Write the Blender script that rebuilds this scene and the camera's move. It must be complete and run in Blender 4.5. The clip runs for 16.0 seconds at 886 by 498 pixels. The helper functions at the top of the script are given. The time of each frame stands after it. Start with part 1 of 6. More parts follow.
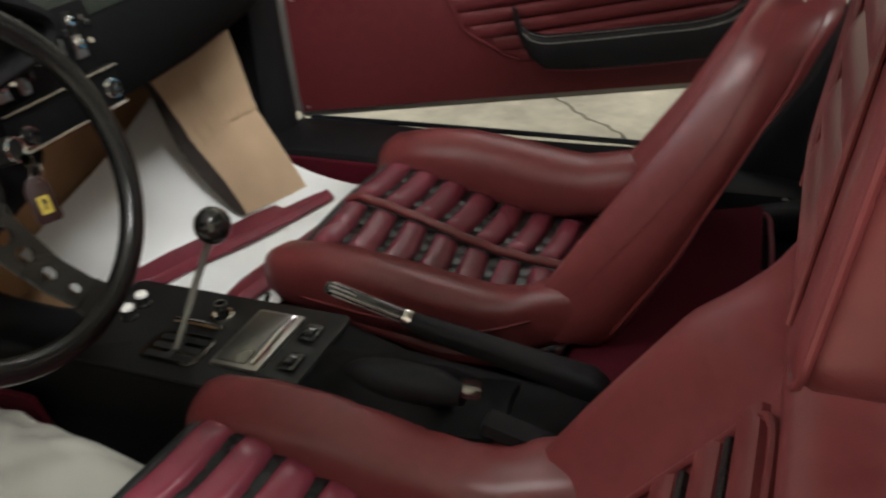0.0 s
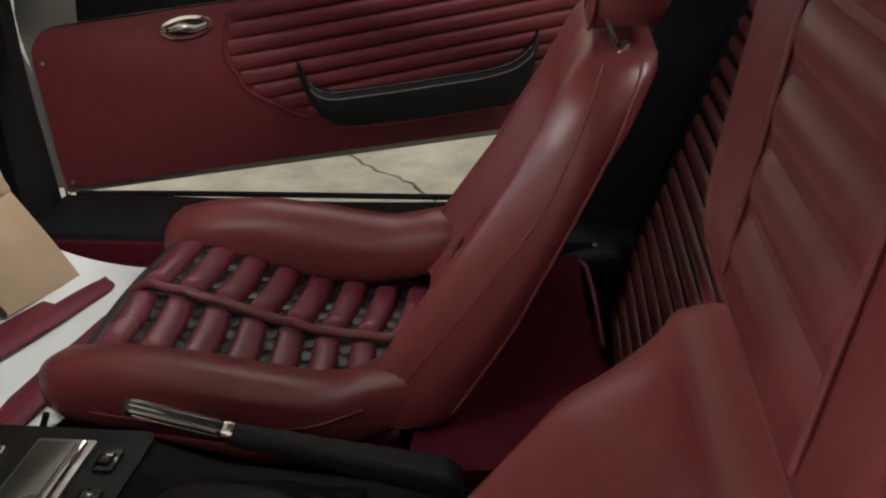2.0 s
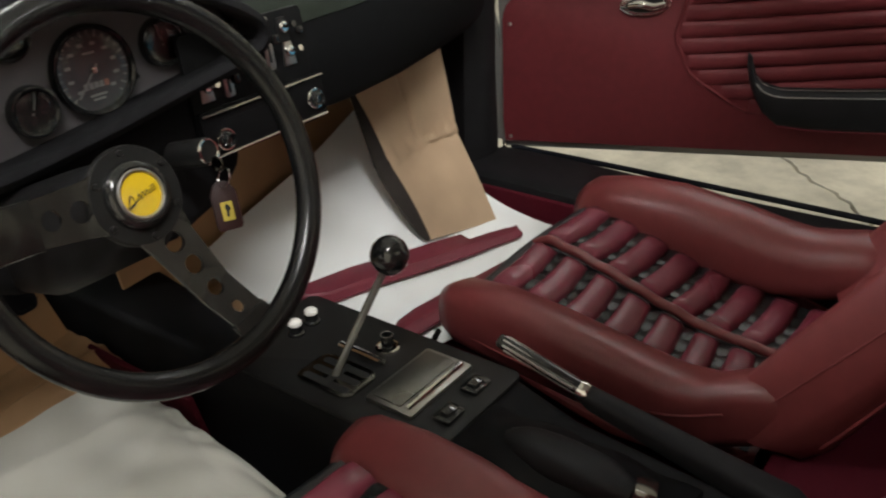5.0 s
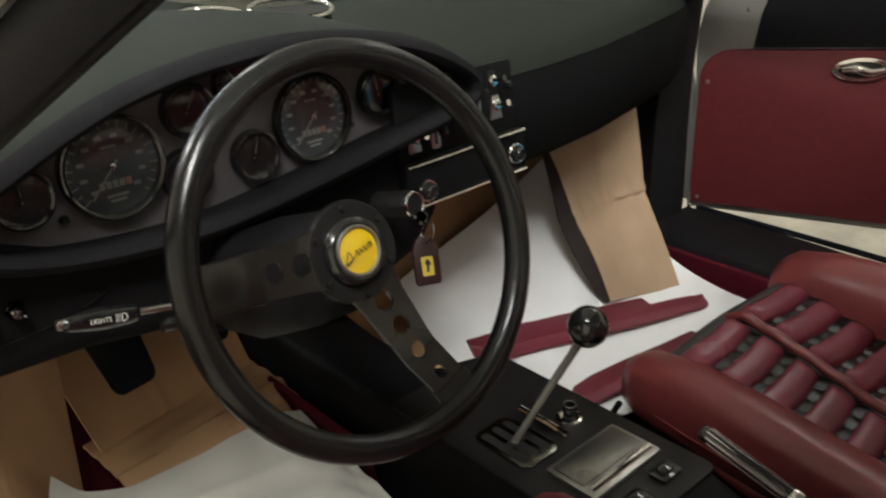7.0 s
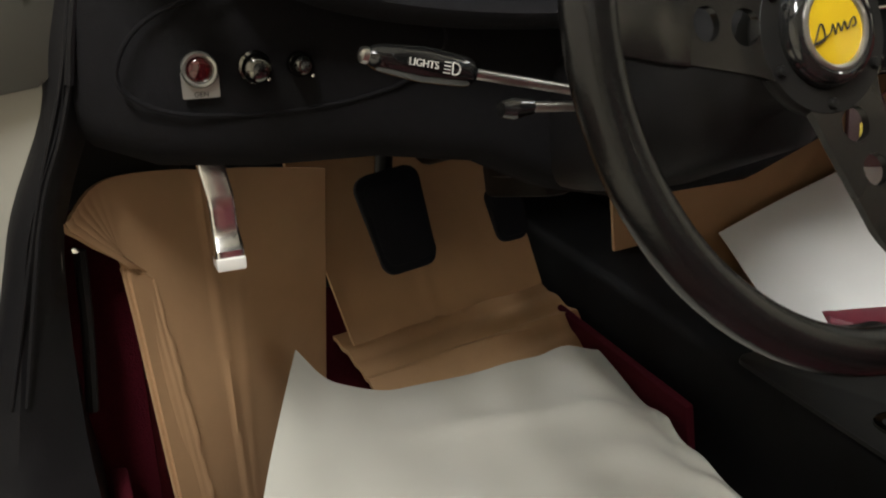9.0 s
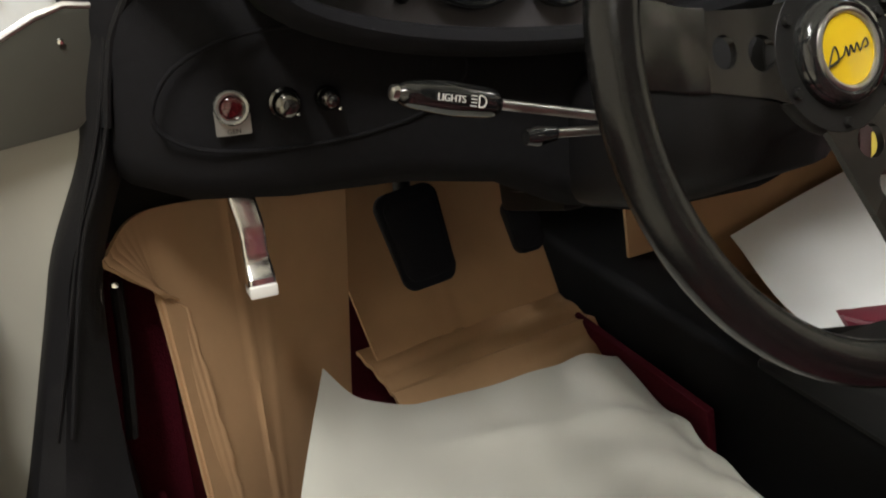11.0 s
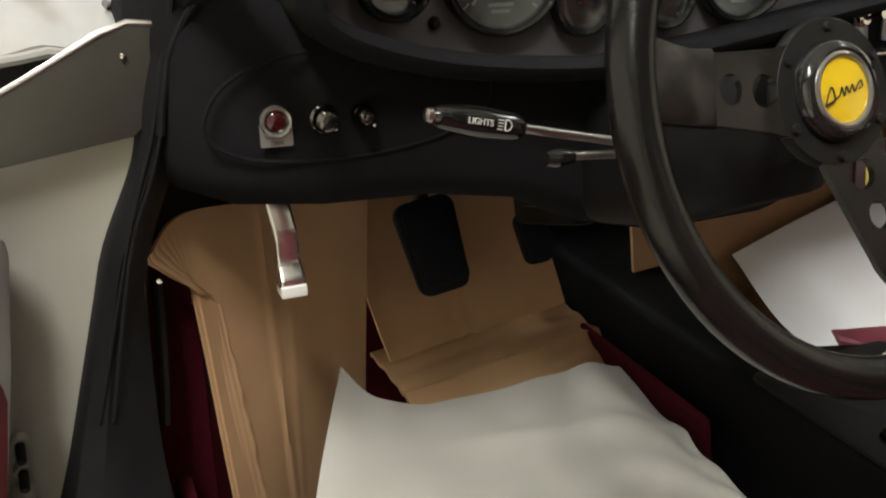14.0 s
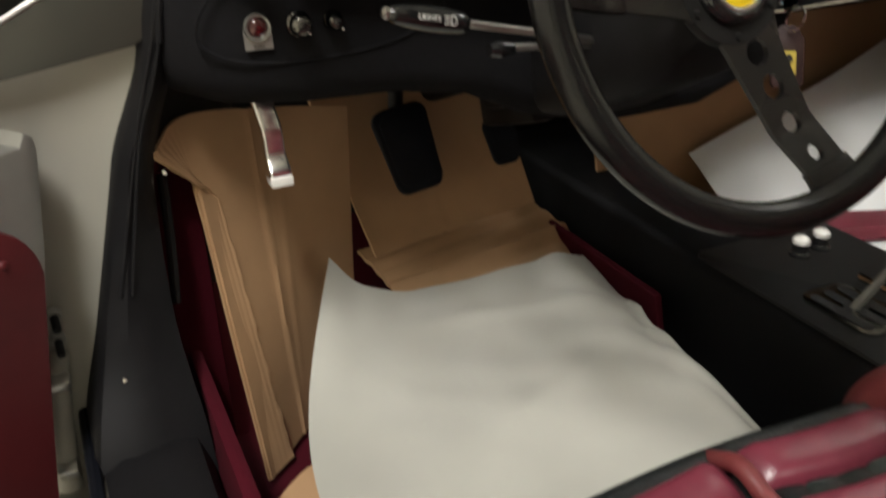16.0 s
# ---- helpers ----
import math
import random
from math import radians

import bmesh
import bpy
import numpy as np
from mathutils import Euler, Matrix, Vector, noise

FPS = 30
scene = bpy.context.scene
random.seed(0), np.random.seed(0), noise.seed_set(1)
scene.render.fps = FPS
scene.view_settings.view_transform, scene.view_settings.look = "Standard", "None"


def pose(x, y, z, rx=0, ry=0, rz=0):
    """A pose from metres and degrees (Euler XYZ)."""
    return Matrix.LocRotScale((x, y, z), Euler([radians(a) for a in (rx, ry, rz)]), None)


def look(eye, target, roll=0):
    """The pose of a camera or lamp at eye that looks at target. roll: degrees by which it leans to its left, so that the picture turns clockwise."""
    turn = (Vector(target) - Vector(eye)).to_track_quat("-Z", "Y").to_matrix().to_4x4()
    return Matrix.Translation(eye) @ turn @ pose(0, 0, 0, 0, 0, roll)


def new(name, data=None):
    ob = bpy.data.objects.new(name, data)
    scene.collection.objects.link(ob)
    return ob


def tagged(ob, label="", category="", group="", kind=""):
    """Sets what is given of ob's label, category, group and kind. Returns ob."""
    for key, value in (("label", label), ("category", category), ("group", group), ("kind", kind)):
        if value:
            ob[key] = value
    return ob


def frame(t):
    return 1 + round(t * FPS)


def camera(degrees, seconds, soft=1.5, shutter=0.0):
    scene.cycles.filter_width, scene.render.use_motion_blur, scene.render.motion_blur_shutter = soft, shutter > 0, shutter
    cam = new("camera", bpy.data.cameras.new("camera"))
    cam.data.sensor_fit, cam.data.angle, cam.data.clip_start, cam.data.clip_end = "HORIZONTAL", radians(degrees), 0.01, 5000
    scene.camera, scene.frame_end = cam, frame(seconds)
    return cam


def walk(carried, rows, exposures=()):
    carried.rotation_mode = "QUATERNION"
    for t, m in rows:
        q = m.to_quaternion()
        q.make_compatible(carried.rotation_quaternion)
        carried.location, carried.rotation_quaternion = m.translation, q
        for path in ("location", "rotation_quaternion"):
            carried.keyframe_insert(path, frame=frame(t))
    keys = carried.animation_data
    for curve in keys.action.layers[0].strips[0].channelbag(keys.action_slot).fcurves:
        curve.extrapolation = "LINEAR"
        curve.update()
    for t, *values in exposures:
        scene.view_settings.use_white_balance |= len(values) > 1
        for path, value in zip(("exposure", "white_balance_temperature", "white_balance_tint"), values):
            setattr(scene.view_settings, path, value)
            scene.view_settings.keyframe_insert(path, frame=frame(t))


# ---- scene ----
cam = camera(54.4, 16.0, soft=2.0, shutter=0.4)
PATH = [
    (0, (-0.836, -0.682, 1.032), (0.745, 0.034, 0.038), -4.9),
    (0.5, (-0.785, -0.613, 1.005), (0.876, -0.244, -0.046), -3.2),
    (1, (-0.762, -0.602, 0.996), (0.922, -0.342, -0.05), -3.9),
    (1.5, (-0.753, -0.606, 1.01), (0.987, -0.435, 0.038), -2.3),
    (2, (-0.739, -0.606, 1.018), (1.015, -0.365, 0.088), -2.5),
    (2.5, (-0.726, -0.607, 1.003), (0.997, -0.259, 0.048), -3.0),
    (3, (-0.727, -0.611, 0.998), (0.958, -0.129, 0.035), -3.2),
    (3.5, (-0.738, -0.626, 0.998), (0.893, 0.015, 0.033), -3.7),
    (4, (-0.745, -0.645, 1.003), (0.801, 0.166, 0.028), -3.4),
    (4.5, (-0.746, -0.648, 1.008), (0.747, 0.293, 0.067), -2.4),
    (4.7, (-0.746, -0.641, 1.009), (0.709, 0.369, 0.079), -2.7),
    (6.8, (-0.759, -0.573, 1.032), (0.466, 0.755, 0.175), -1.8),
    (7, (-0.756, -0.549, 1.031), (0.455, 0.806, 0.194), -2.2),
    (7.5, (-0.751, -0.487, 1.018), (0.353, 0.955, 0.181), -2.3),
    (8, (-0.75, -0.435, 0.944), (0.157, 1.146, 0.121), -3.4),
    (8.5, (-0.733, -0.357, 0.857), (0.08, 1.327, 0.147), -1.3),
    (9, (-0.737, -0.326, 0.788), (0.043, 1.344, 0.01), 0.5),
    (9.2, (-0.739, -0.32, 0.791), (0.042, 1.361, 0.038), 0.4),
    (11.3, (-0.755, -0.328, 0.808), (0.016, 1.343, 0.023), -1.6),
    (11.5, (-0.751, -0.324, 0.807), (0.021, 1.337, 0.004), -1.3),
    (12, (-0.744, -0.335, 0.811), (0.049, 1.308, -0.008), 0.2),
    (12.5, (-0.751, -0.324, 0.809), (0.02, 1.329, -0.012), -0.1),
    (13, (-0.754, -0.328, 0.814), (0.04, 1.317, 0.0), 0.2),
    (13.5, (-0.774, -0.341, 0.819), (0.01, 1.317, 0.02), 0.6),
    (14, (-0.783, -0.358, 0.826), (-0.013, 1.324, 0.064), 0.5),
    (14.5, (-0.788, -0.377, 0.837), (-0.047, 1.33, 0.104), 0.3),
    (15, (-0.789, -0.403, 0.838), (-0.055, 1.305, 0.1), 0.0),
    (15.5, (-0.801, -0.423, 0.839), (-0.083, 1.283, 0.081), -0.8),
    (16, (-0.804, -0.467, 0.825), (-0.06, 1.161, -0.066), -1.6),
]
walk(cam, [(t, look(eye, target, roll)) for t, eye, target, roll in PATH], [(0, -0.10, 6180, 10), (0.5, -0.27, 6180, 10), (1, -0.32, 6180, 10), (2.5, -0.28, 6180, 10), (3.5, -0.22, 6180, 10), (4.7, -0.12, 6200, 10), (7.5, -0.08, 6300, 10), (9, 0.06, 6300, 10), (12.5, 0.14, 6300, 10), (15, 0.20, 6330, 10), (16, 0.13, 6350, 10)])

# ---- light: a workshop under ceiling tubes, with daylight from its open front ----
world = bpy.data.worlds.new("world")
scene.world = world
world.use_nodes = True
wn = world.node_tree.nodes
sky = wn.new("ShaderNodeTexSky")
sky.sky_type, sky.sun_disc = "NISHITA", False
sky.sun_elevation, sky.sun_rotation = radians(40), radians(20)
sky.air_density, sky.dust_density = 0.6, 4.0
world.node_tree.links.new(sky.outputs["Color"], wn["Background"].inputs["Color"])
wn["Background"].inputs["Strength"].default_value = 0.12


def area_lamp(name, m, sx, sy, watts, color):
    data = bpy.data.lights.new(name, "AREA")
    data.shape, data.size, data.size_y, data.energy, data.color = "RECTANGLE", sx, sy, watts, color
    ob = new(name, data)
    ob.matrix_world = m
    return ob


WARM = (1.0, 0.965, 0.905)
for lx, ly, watts in ((-1.5, -1.3, 112), (2.7, 0.3, 17), (-2.0, 2.5, 85), (0.8, -3.3, 75), (0.5, 3.2, 30)):
    area_lamp("ceiling_tube_light", pose(lx, ly, 3.1), 0.35, 1.5, watts, WARM)
area_lamp("garage_door_daylight", look((-0.4, 5.85, 1.5), (-0.4, 0, 1.0)), 3.2, 2.3, 78, (0.78, 0.88, 1.0))


# ---- materials ----
def mat(name, color, rough=0.5, metal=0.0, vary=0.25, scale=30.0, bump=0.1, bump_scale=400.0, spot=4.0, coat=0.0, sheen=0.0, spec=0.5, rvary=0.12, random_value=0.0):
    """A surface with two scales of colour variation, uneven gloss and fine relief."""
    m = bpy.data.materials.new(name)
    m.use_nodes = True
    nt = m.node_tree
    b = nt.nodes["Principled BSDF"]
    link = nt.links.new
    tc = nt.nodes.new("ShaderNodeTexCoord")
    n1 = nt.nodes.new("ShaderNodeTexNoise")
    n1.inputs["Scale"].default_value, n1.inputs["Detail"].default_value = scale, 6
    n2 = nt.nodes.new("ShaderNodeTexNoise")
    n2.inputs["Scale"].default_value, n2.inputs["Detail"].default_value = spot, 3
    add = nt.nodes.new("ShaderNodeMath")
    add.operation = "ADD"
    for n in (n1, n2):
        link(tc.outputs["Object"], n.inputs["Vector"])
    link(n1.outputs["Fac"], add.inputs[0])
    link(n2.outputs["Fac"], add.inputs[1])
    ramp = nt.nodes.new("ShaderNodeMapRange")
    ramp.inputs["From Min"].default_value, ramp.inputs["From Max"].default_value = 0.6, 1.4
    ramp.inputs["To Min"].default_value, ramp.inputs["To Max"].default_value = 1 - vary, 1 + vary
    link(add.outputs[0], ramp.inputs["Value"])
    mul = nt.nodes.new("ShaderNodeVectorMath")
    mul.operation = "SCALE"
    mul.inputs[0].default_value = color
    link(ramp.outputs["Result"], mul.inputs["Scale"])
    last = mul.outputs["Vector"]
    if random_value:
        info = nt.nodes.new("ShaderNodeObjectInfo")
        r = nt.nodes.new("ShaderNodeMapRange")
        r.inputs["To Min"].default_value, r.inputs["To Max"].default_value = 1 - random_value, 1 + random_value
        link(info.outputs["Random"], r.inputs["Value"])
        mul2 = nt.nodes.new("ShaderNodeVectorMath")
        mul2.operation = "SCALE"
        link(last, mul2.inputs[0])
        link(r.outputs["Result"], mul2.inputs["Scale"])
        last = mul2.outputs["Vector"]
    link(last, b.inputs["Base Color"])
    rr = nt.nodes.new("ShaderNodeMapRange")
    rr.inputs["To Min"].default_value, rr.inputs["To Max"].default_value = max(0.02, rough - rvary), min(1, rough + rvary)
    link(n2.outputs["Fac"], rr.inputs["Value"])
    link(rr.outputs["Result"], b.inputs["Roughness"])
    b.inputs["Metallic"].default_value = metal
    b.inputs["Coat Weight"].default_value = coat
    b.inputs["Sheen Weight"].default_value = sheen
    b.inputs["Specular IOR Level"].default_value = spec
    if bump:
        nb = nt.nodes.new("ShaderNodeTexNoise")
        nb.inputs["Scale"].default_value, nb.inputs["Detail"].default_value = bump_scale, 4
        link(tc.outputs["Object"], nb.inputs["Vector"])
        bp = nt.nodes.new("ShaderNodeBump")
        bp.inputs["Strength"].default_value, bp.inputs["Distance"].default_value = bump, 0.002
        link(nb.outputs["Fac"], bp.inputs["Height"])
        link(bp.outputs["Normal"], b.inputs["Normal"])
    return m


RED = mat("red_leather", (0.150, 0.0315, 0.0320), 0.33, vary=0.14, scale=60, bump=0.12, bump_scale=700, rvary=0.06)
# the seat's red with cool daylight on the cushion tinted into it
FLUTE = mat("cool_lit_red_leather", (0.152, 0.027, 0.043), 0.27, vary=0.14, scale=60, bump=0.12, bump_scale=700, rvary=0.06)
RED_DOOR = mat("red_door_vinyl", (0.092, 0.0135, 0.0165), 0.50, spec=0.25, vary=0.14, scale=60, bump=0.12, bump_scale=700)
RED_TRIM = mat("dark_red_trim", (0.125, 0.012, 0.024), 0.50, vary=0.18, scale=40, bump=0.1, bump_scale=500)
PIPING = mat("pale_red_piping", (0.155, 0.030, 0.030), 0.42, vary=0.1, bump=0.0)
CARPET = mat("crimson_carpet", (0.066, 0.004, 0.0105), 0.95, vary=0.3, scale=300, bump=0.9, bump_scale=900, sheen=0.0, spec=0.15)
BLACK = mat("black_vinyl", (0.0095, 0.0092, 0.0100), 0.50, spec=0.14, vary=0.25, bump=0.18, bump_scale=900)
SLOT = mat("black_woven_slot", (0.012, 0.014, 0.014), 0.42, vary=0.4, scale=120, bump=0.8, bump_scale=250)
SLOT_STRAP = mat("glossy_black_strap", (0.0085, 0.0118, 0.0116), 0.28, vary=0.4, bump=0.5, bump_scale=260)
CHARCOAL = mat("charcoal_dash_face", (0.0060, 0.0062, 0.0066), 0.75, vary=0.12, scale=200, bump=0.3, bump_scale=1500, spec=0.06)
NICKEL = mat("dull_nickel", (0.34, 0.34, 0.31), 0.2, metal=0.7, vary=0.08, bump=0)
POLISHED = mat("polished_handle_metal", (0.80, 0.79, 0.77), 0.22, metal=1.0, vary=0.06, bump=0, rvary=0.05)
SHADE_CARD = mat("card_shadow_brown", (0.030, 0.025, 0.022), 0.9, vary=0.2, scale=60, bump=0.3, bump_scale=400, spec=0.1)
DARK_CHROME = mat("dark_worn_chrome", (0.17, 0.166, 0.150), 0.18, metal=1.0, vary=0.15, bump=0.02, rvary=0.06)
LID_STEEL = mat("bead_blasted_lid", (0.23, 0.225, 0.205), 0.30, metal=0.9, vary=0.15, scale=120, bump=0.05, bump_scale=900)
DIM_ORANGE = mat("dim_orange_marking", (0.22, 0.08, 0.05), 0.5, vary=0.1, bump=0)
SUEDE = mat("grey_green_dash_cloth", (0.0140, 0.0168, 0.0125), 0.92, vary=0.12, scale=200, bump=0.35, bump_scale=1500, spec=0.08)
BLACK_CLOTH = mat("black_dash_cloth", (0.0105, 0.0102, 0.0112), 0.85, vary=0.2, scale=200, bump=0.4, bump_scale=1500, spec=0.08)
WHEEL_LEATHER = mat("black_wheel_leather", (0.0065, 0.0063, 0.0063), 0.23, spec=0.38, vary=0.25, bump=0.09, bump_scale=420, rvary=0.08)
SATIN_BLACK = mat("satin_black_metal", (0.010, 0.0098, 0.0095), 0.45, spec=0.2, vary=0.15, bump=0.05, bump_scale=900)
PANEL_BLACK = mat("matt_black_panel", (0.0055, 0.0055, 0.0060), 0.6, spec=0.1, vary=0.15, bump=0.05, bump_scale=900)
SPOKE = mat("dark_anodised_spoke", (0.054, 0.052, 0.049), 0.26, spec=0.4, metal=0.85, vary=0.12, bump=0.05, bump_scale=900)
GAUGE_PANEL = mat("grey_brushed_panel", (0.080, 0.073, 0.077), 0.5, metal=0.0, vary=0.12, scale=90, bump=0.05)
# grey haze reflected by the lens is put into the large faces' colour
GAUGE_FACE = mat("lens_glare_gauge_face", (0.046, 0.050, 0.052), 0.22, vary=0.35, scale=40, spot=12, bump=0)
SMALL_FACE = mat("dark_gauge_face", (0.012, 0.012, 0.012), 0.16, vary=0.3, bump=0)
# markings held dim to go with that reflected haze
DIAL = mat("dim_dial_marking", (0.135, 0.135, 0.13), 0.5, vary=0.1, bump=0)
CHROME = mat("chrome", (0.80, 0.79, 0.76), 0.09, metal=1.0, vary=0.05, bump=0, rvary=0.04)
STEEL = mat("brushed_steel", (0.50, 0.49, 0.46), 0.32, metal=1.0, vary=0.12, scale=150, bump=0.04)
PALE_STEEL = mat("galvanised_steel", (0.33, 0.33, 0.305), 0.40, metal=0.7, vary=0.12, bump=0.03)
CARD = mat("brown_cardboard", (0.46, 0.285, 0.152), 0.82, vary=0.12, scale=18, bump=0.10, bump_scale=90, spec=0.2)
PALE_CARD = mat("pale_cardboard", (0.38, 0.275, 0.178), 0.82, vary=0.12, scale=18, bump=0.10, bump_scale=90, spec=0.2)
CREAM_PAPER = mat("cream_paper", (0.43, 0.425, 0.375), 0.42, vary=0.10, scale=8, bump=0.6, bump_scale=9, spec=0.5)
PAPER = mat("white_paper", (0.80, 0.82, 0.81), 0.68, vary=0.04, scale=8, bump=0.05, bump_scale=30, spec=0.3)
YELLOW = mat("yellow_enamel", (0.58, 0.40, 0.012), 0.16, vary=0.05, bump=0, coat=0.6)
PLAQUE = mat("dull_yellow_plaque", (0.42, 0.33, 0.05), 0.4, vary=0.15, bump=0)
INK = mat("black_ink", (0.012, 0.012, 0.012), 0.4, vary=0.1, bump=0)
WHITE_PLASTIC = mat("white_plastic", (0.8, 0.79, 0.75), 0.35, vary=0.05, bump=0)
GLOSS_BLACK = mat("gloss_black_plastic", (0.012, 0.012, 0.012), 0.13, vary=0.1, bump=0, coat=0.5, rvary=0.05)
RUBBER = mat("black_rubber", (0.0045, 0.0052, 0.008), 0.6, spec=0.14, vary=0.3, bump=0.2, bump_scale=300)
PAINT = mat("pale_silver_paint", (0.36, 0.352, 0.325), 0.10, metal=0.0, vary=0.03, bump=0, coat=1.0, rvary=0.04)
JAMB = mat("cream_jamb_paint", (0.33, 0.32, 0.275), 0.42, vary=0.06, scale=12, bump=0.03)
OLIVE = mat("grey_green_jamb_paint", (0.058, 0.058, 0.048), 0.35, metal=0.3, vary=0.08, bump=0.02)
RED_LENS = mat("red_lamp_lens", (0.045, 0.003, 0.004), 0.1, vary=0.1, bump=0, coat=0.8)
FOB_LEATHER = mat("oxblood_leather", (0.020, 0.0065, 0.006), 0.42, vary=0.2, bump=0.15)
WALL = mat("cream_wall_paint", (0.62, 0.58, 0.50), 0.8, vary=0.08, scale=5, bump=0.1, bump_scale=60)
CEIL = mat("white_ceiling_board", (0.7, 0.68, 0.63), 0.85, vary=0.05, scale=5, bump=0.05)
BLUE = mat("blue_plastic", (0.05, 0.30, 0.50), 0.4, vary=0.1, bump=0.02)
WOOD = mat("brown_workbench_wood", (0.26, 0.14, 0.07), 0.6, vary=0.3, scale=25, bump=0.1, bump_scale=120)
HEADLINER = mat("pale_headlining", (0.55, 0.53, 0.49), 0.9, vary=0.08, bump=0.2, bump_scale=700)


def concrete():
    m = mat("concrete_floor", (0.58, 0.54, 0.43), 0.6, vary=0.22, scale=9, bump=0.2, bump_scale=60, spot=1.6)
    nt = m.node_tree
    b = nt.nodes["Principled BSDF"]
    tc = nt.nodes.new("ShaderNodeTexCoord")
    n = nt.nodes.new("ShaderNodeTexNoise")
    n.inputs["Scale"].default_value, n.inputs["Detail"].default_value, n.inputs["Roughness"].default_value = 3.5, 9, 0.7
    nt.links.new(tc.outputs["Object"], n.inputs["Vector"])
    r = nt.nodes.new("ShaderNodeValToRGB")
    r.color_ramp.elements[0].position, r.color_ramp.elements[0].color = 0.36, (0.62, 0.62, 0.62, 1)
    r.color_ramp.elements[1].position, r.color_ramp.elements[1].color = 0.60, (1, 1, 1, 1)
    nt.links.new(n.outputs["Fac"], r.inputs["Fac"])
    mx = nt.nodes.new("ShaderNodeVectorMath")
    mx.operation = "MULTIPLY"
    old = b.inputs["Base Color"].links[0].from_socket
    nt.links.new(old, mx.inputs[0])
    nt.links.new(r.outputs["Color"], mx.inputs[1])
    nt.links.new(mx.outputs["Vector"], b.inputs["Base Color"])
    return m


CONCRETE = concrete()


def glass_material(name, tint, rough=0.0):
    m = bpy.data.materials.new(name)
    m.use_nodes = True
    b = m.node_tree.nodes["Principled BSDF"]
    b.inputs["Base Color"].default_value = (*tint, 1)
    b.inputs["Transmission Weight"].default_value = 1.0
    b.inputs["Roughness"].default_value = rough
    b.inputs["IOR"].default_value = 1.45
    return m


GLASS = glass_material("clear_glass", (0.94, 0.97, 0.95))


# ---- mesh builders ----
ROOTS = {}


def thing(name, at, label, category, group="", kind=""):
    """A top-level Empty at the base of a thing."""
    ob = new(name)
    ob.location = at
    ob.empty_display_size = 0.05
    ROOTS[ob] = Vector(at)
    return tagged(ob, label, category, group, kind)


def finish(bm, name, material, at=Vector((0, 0, 0)), smooth=38):
    bmesh.ops.recalc_face_normals(bm, faces=bm.faces)
    bm.transform(Matrix.Translation(-Vector(at)))
    me = bpy.data.meshes.new(name)
    bm.to_mesh(me)
    bm.free()
    for p in me.polygons:
        p.use_smooth = True
    me.set_sharp_from_angle(angle=radians(smooth))
    for one in material if isinstance(material, (list, tuple)) else (material,):
        me.materials.append(one)
    return me


def part(name, bm, material, parent, label="", smooth=38):
    """A bmesh in world coordinates as one mesh object under a thing or a part."""
    root = parent
    while root.parent:
        root = root.parent
    ob = new(name, finish(bm, name, material, ROOTS[root], smooth))
    ob.parent = parent
    return tagged(ob, label) if label else ob


def solo(name, bm, material, label, category, group="", kind="", smooth=38):
    """A thing that is one mesh."""
    zs = [v.co.z for v in bm.verts]
    mid = Vector((sum(v.co.x for v in bm.verts) / len(zs), sum(v.co.y for v in bm.verts) / len(zs), min(zs)))
    ob = new(name, finish(bm, name, material, mid, smooth))
    ob.location = mid
    return tagged(ob, label, category, group, kind)


def box(c, s, bevel=0.0, seg=2, m=None):
    """A box of size s about c, its edges rounded."""
    bm = bmesh.new()
    bmesh.ops.create_cube(bm, size=1.0)
    bm.transform(Matrix.Diagonal((*s, 1)))
    if bevel:
        bmesh.ops.bevel(bm, geom=bm.edges[:], offset=bevel, segments=seg, profile=0.6, affect="EDGES")
    bm.transform((Matrix.Translation(c) @ m) if m else Matrix.Translation(c))
    return bm


def join(*bms):
    out = bms[0]
    for b in bms[1:]:
        me = bpy.data.meshes.new("tmp")
        b.to_mesh(me)
        b.free()
        out.from_mesh(me)
        bpy.data.meshes.remove(me)
    return out


def loft(rings, closed=True, caps=True):
    """Skin over rings of equally many points."""
    bm = bmesh.new()
    vs = [[bm.verts.new(p) for p in r] for r in rings]
    n = len(vs[0])
    for a, b in zip(vs, vs[1:]):
        for i in range(n if closed else n - 1):
            j = (i + 1) % n
            bm.faces.new((a[i], a[j], b[j], b[i]))
    if caps and closed:
        bm.faces.new(vs[0][::-1])
        bm.faces.new(vs[-1])
    return bm


def spline(pts, n):
    """n points along a smooth curve through pts."""
    pts = [Vector(p) for p in pts]
    ext = [2 * pts[0] - pts[1], *pts, 2 * pts[-1] - pts[-2]]
    out = []
    segs = len(pts) - 1
    for k in range(n):
        u = k / (n - 1) * segs
        i = min(int(u), segs - 1)
        t = u - i
        a, b, c, d = ext[i : i + 4]
        out.append(0.5 * ((2 * b) + (c - a) * t + (2 * a - 5 * b + 4 * c - d) * t * t + (3 * b - a - 3 * c + d) * t**3))
    return out


def frames(path, up, closed=False):
    out = []
    for i, p in enumerate(path):
        a = path[(i - 1) % len(path)] if (i or closed) else p
        b = path[(i + 1) % len(path)] if (i < len(path) - 1 or closed) else p
        t = (b - a).normalized()
        side = t.cross(Vector(up)).normalized()
        out.append((p, t, side, side.cross(t).normalized()))
    return out


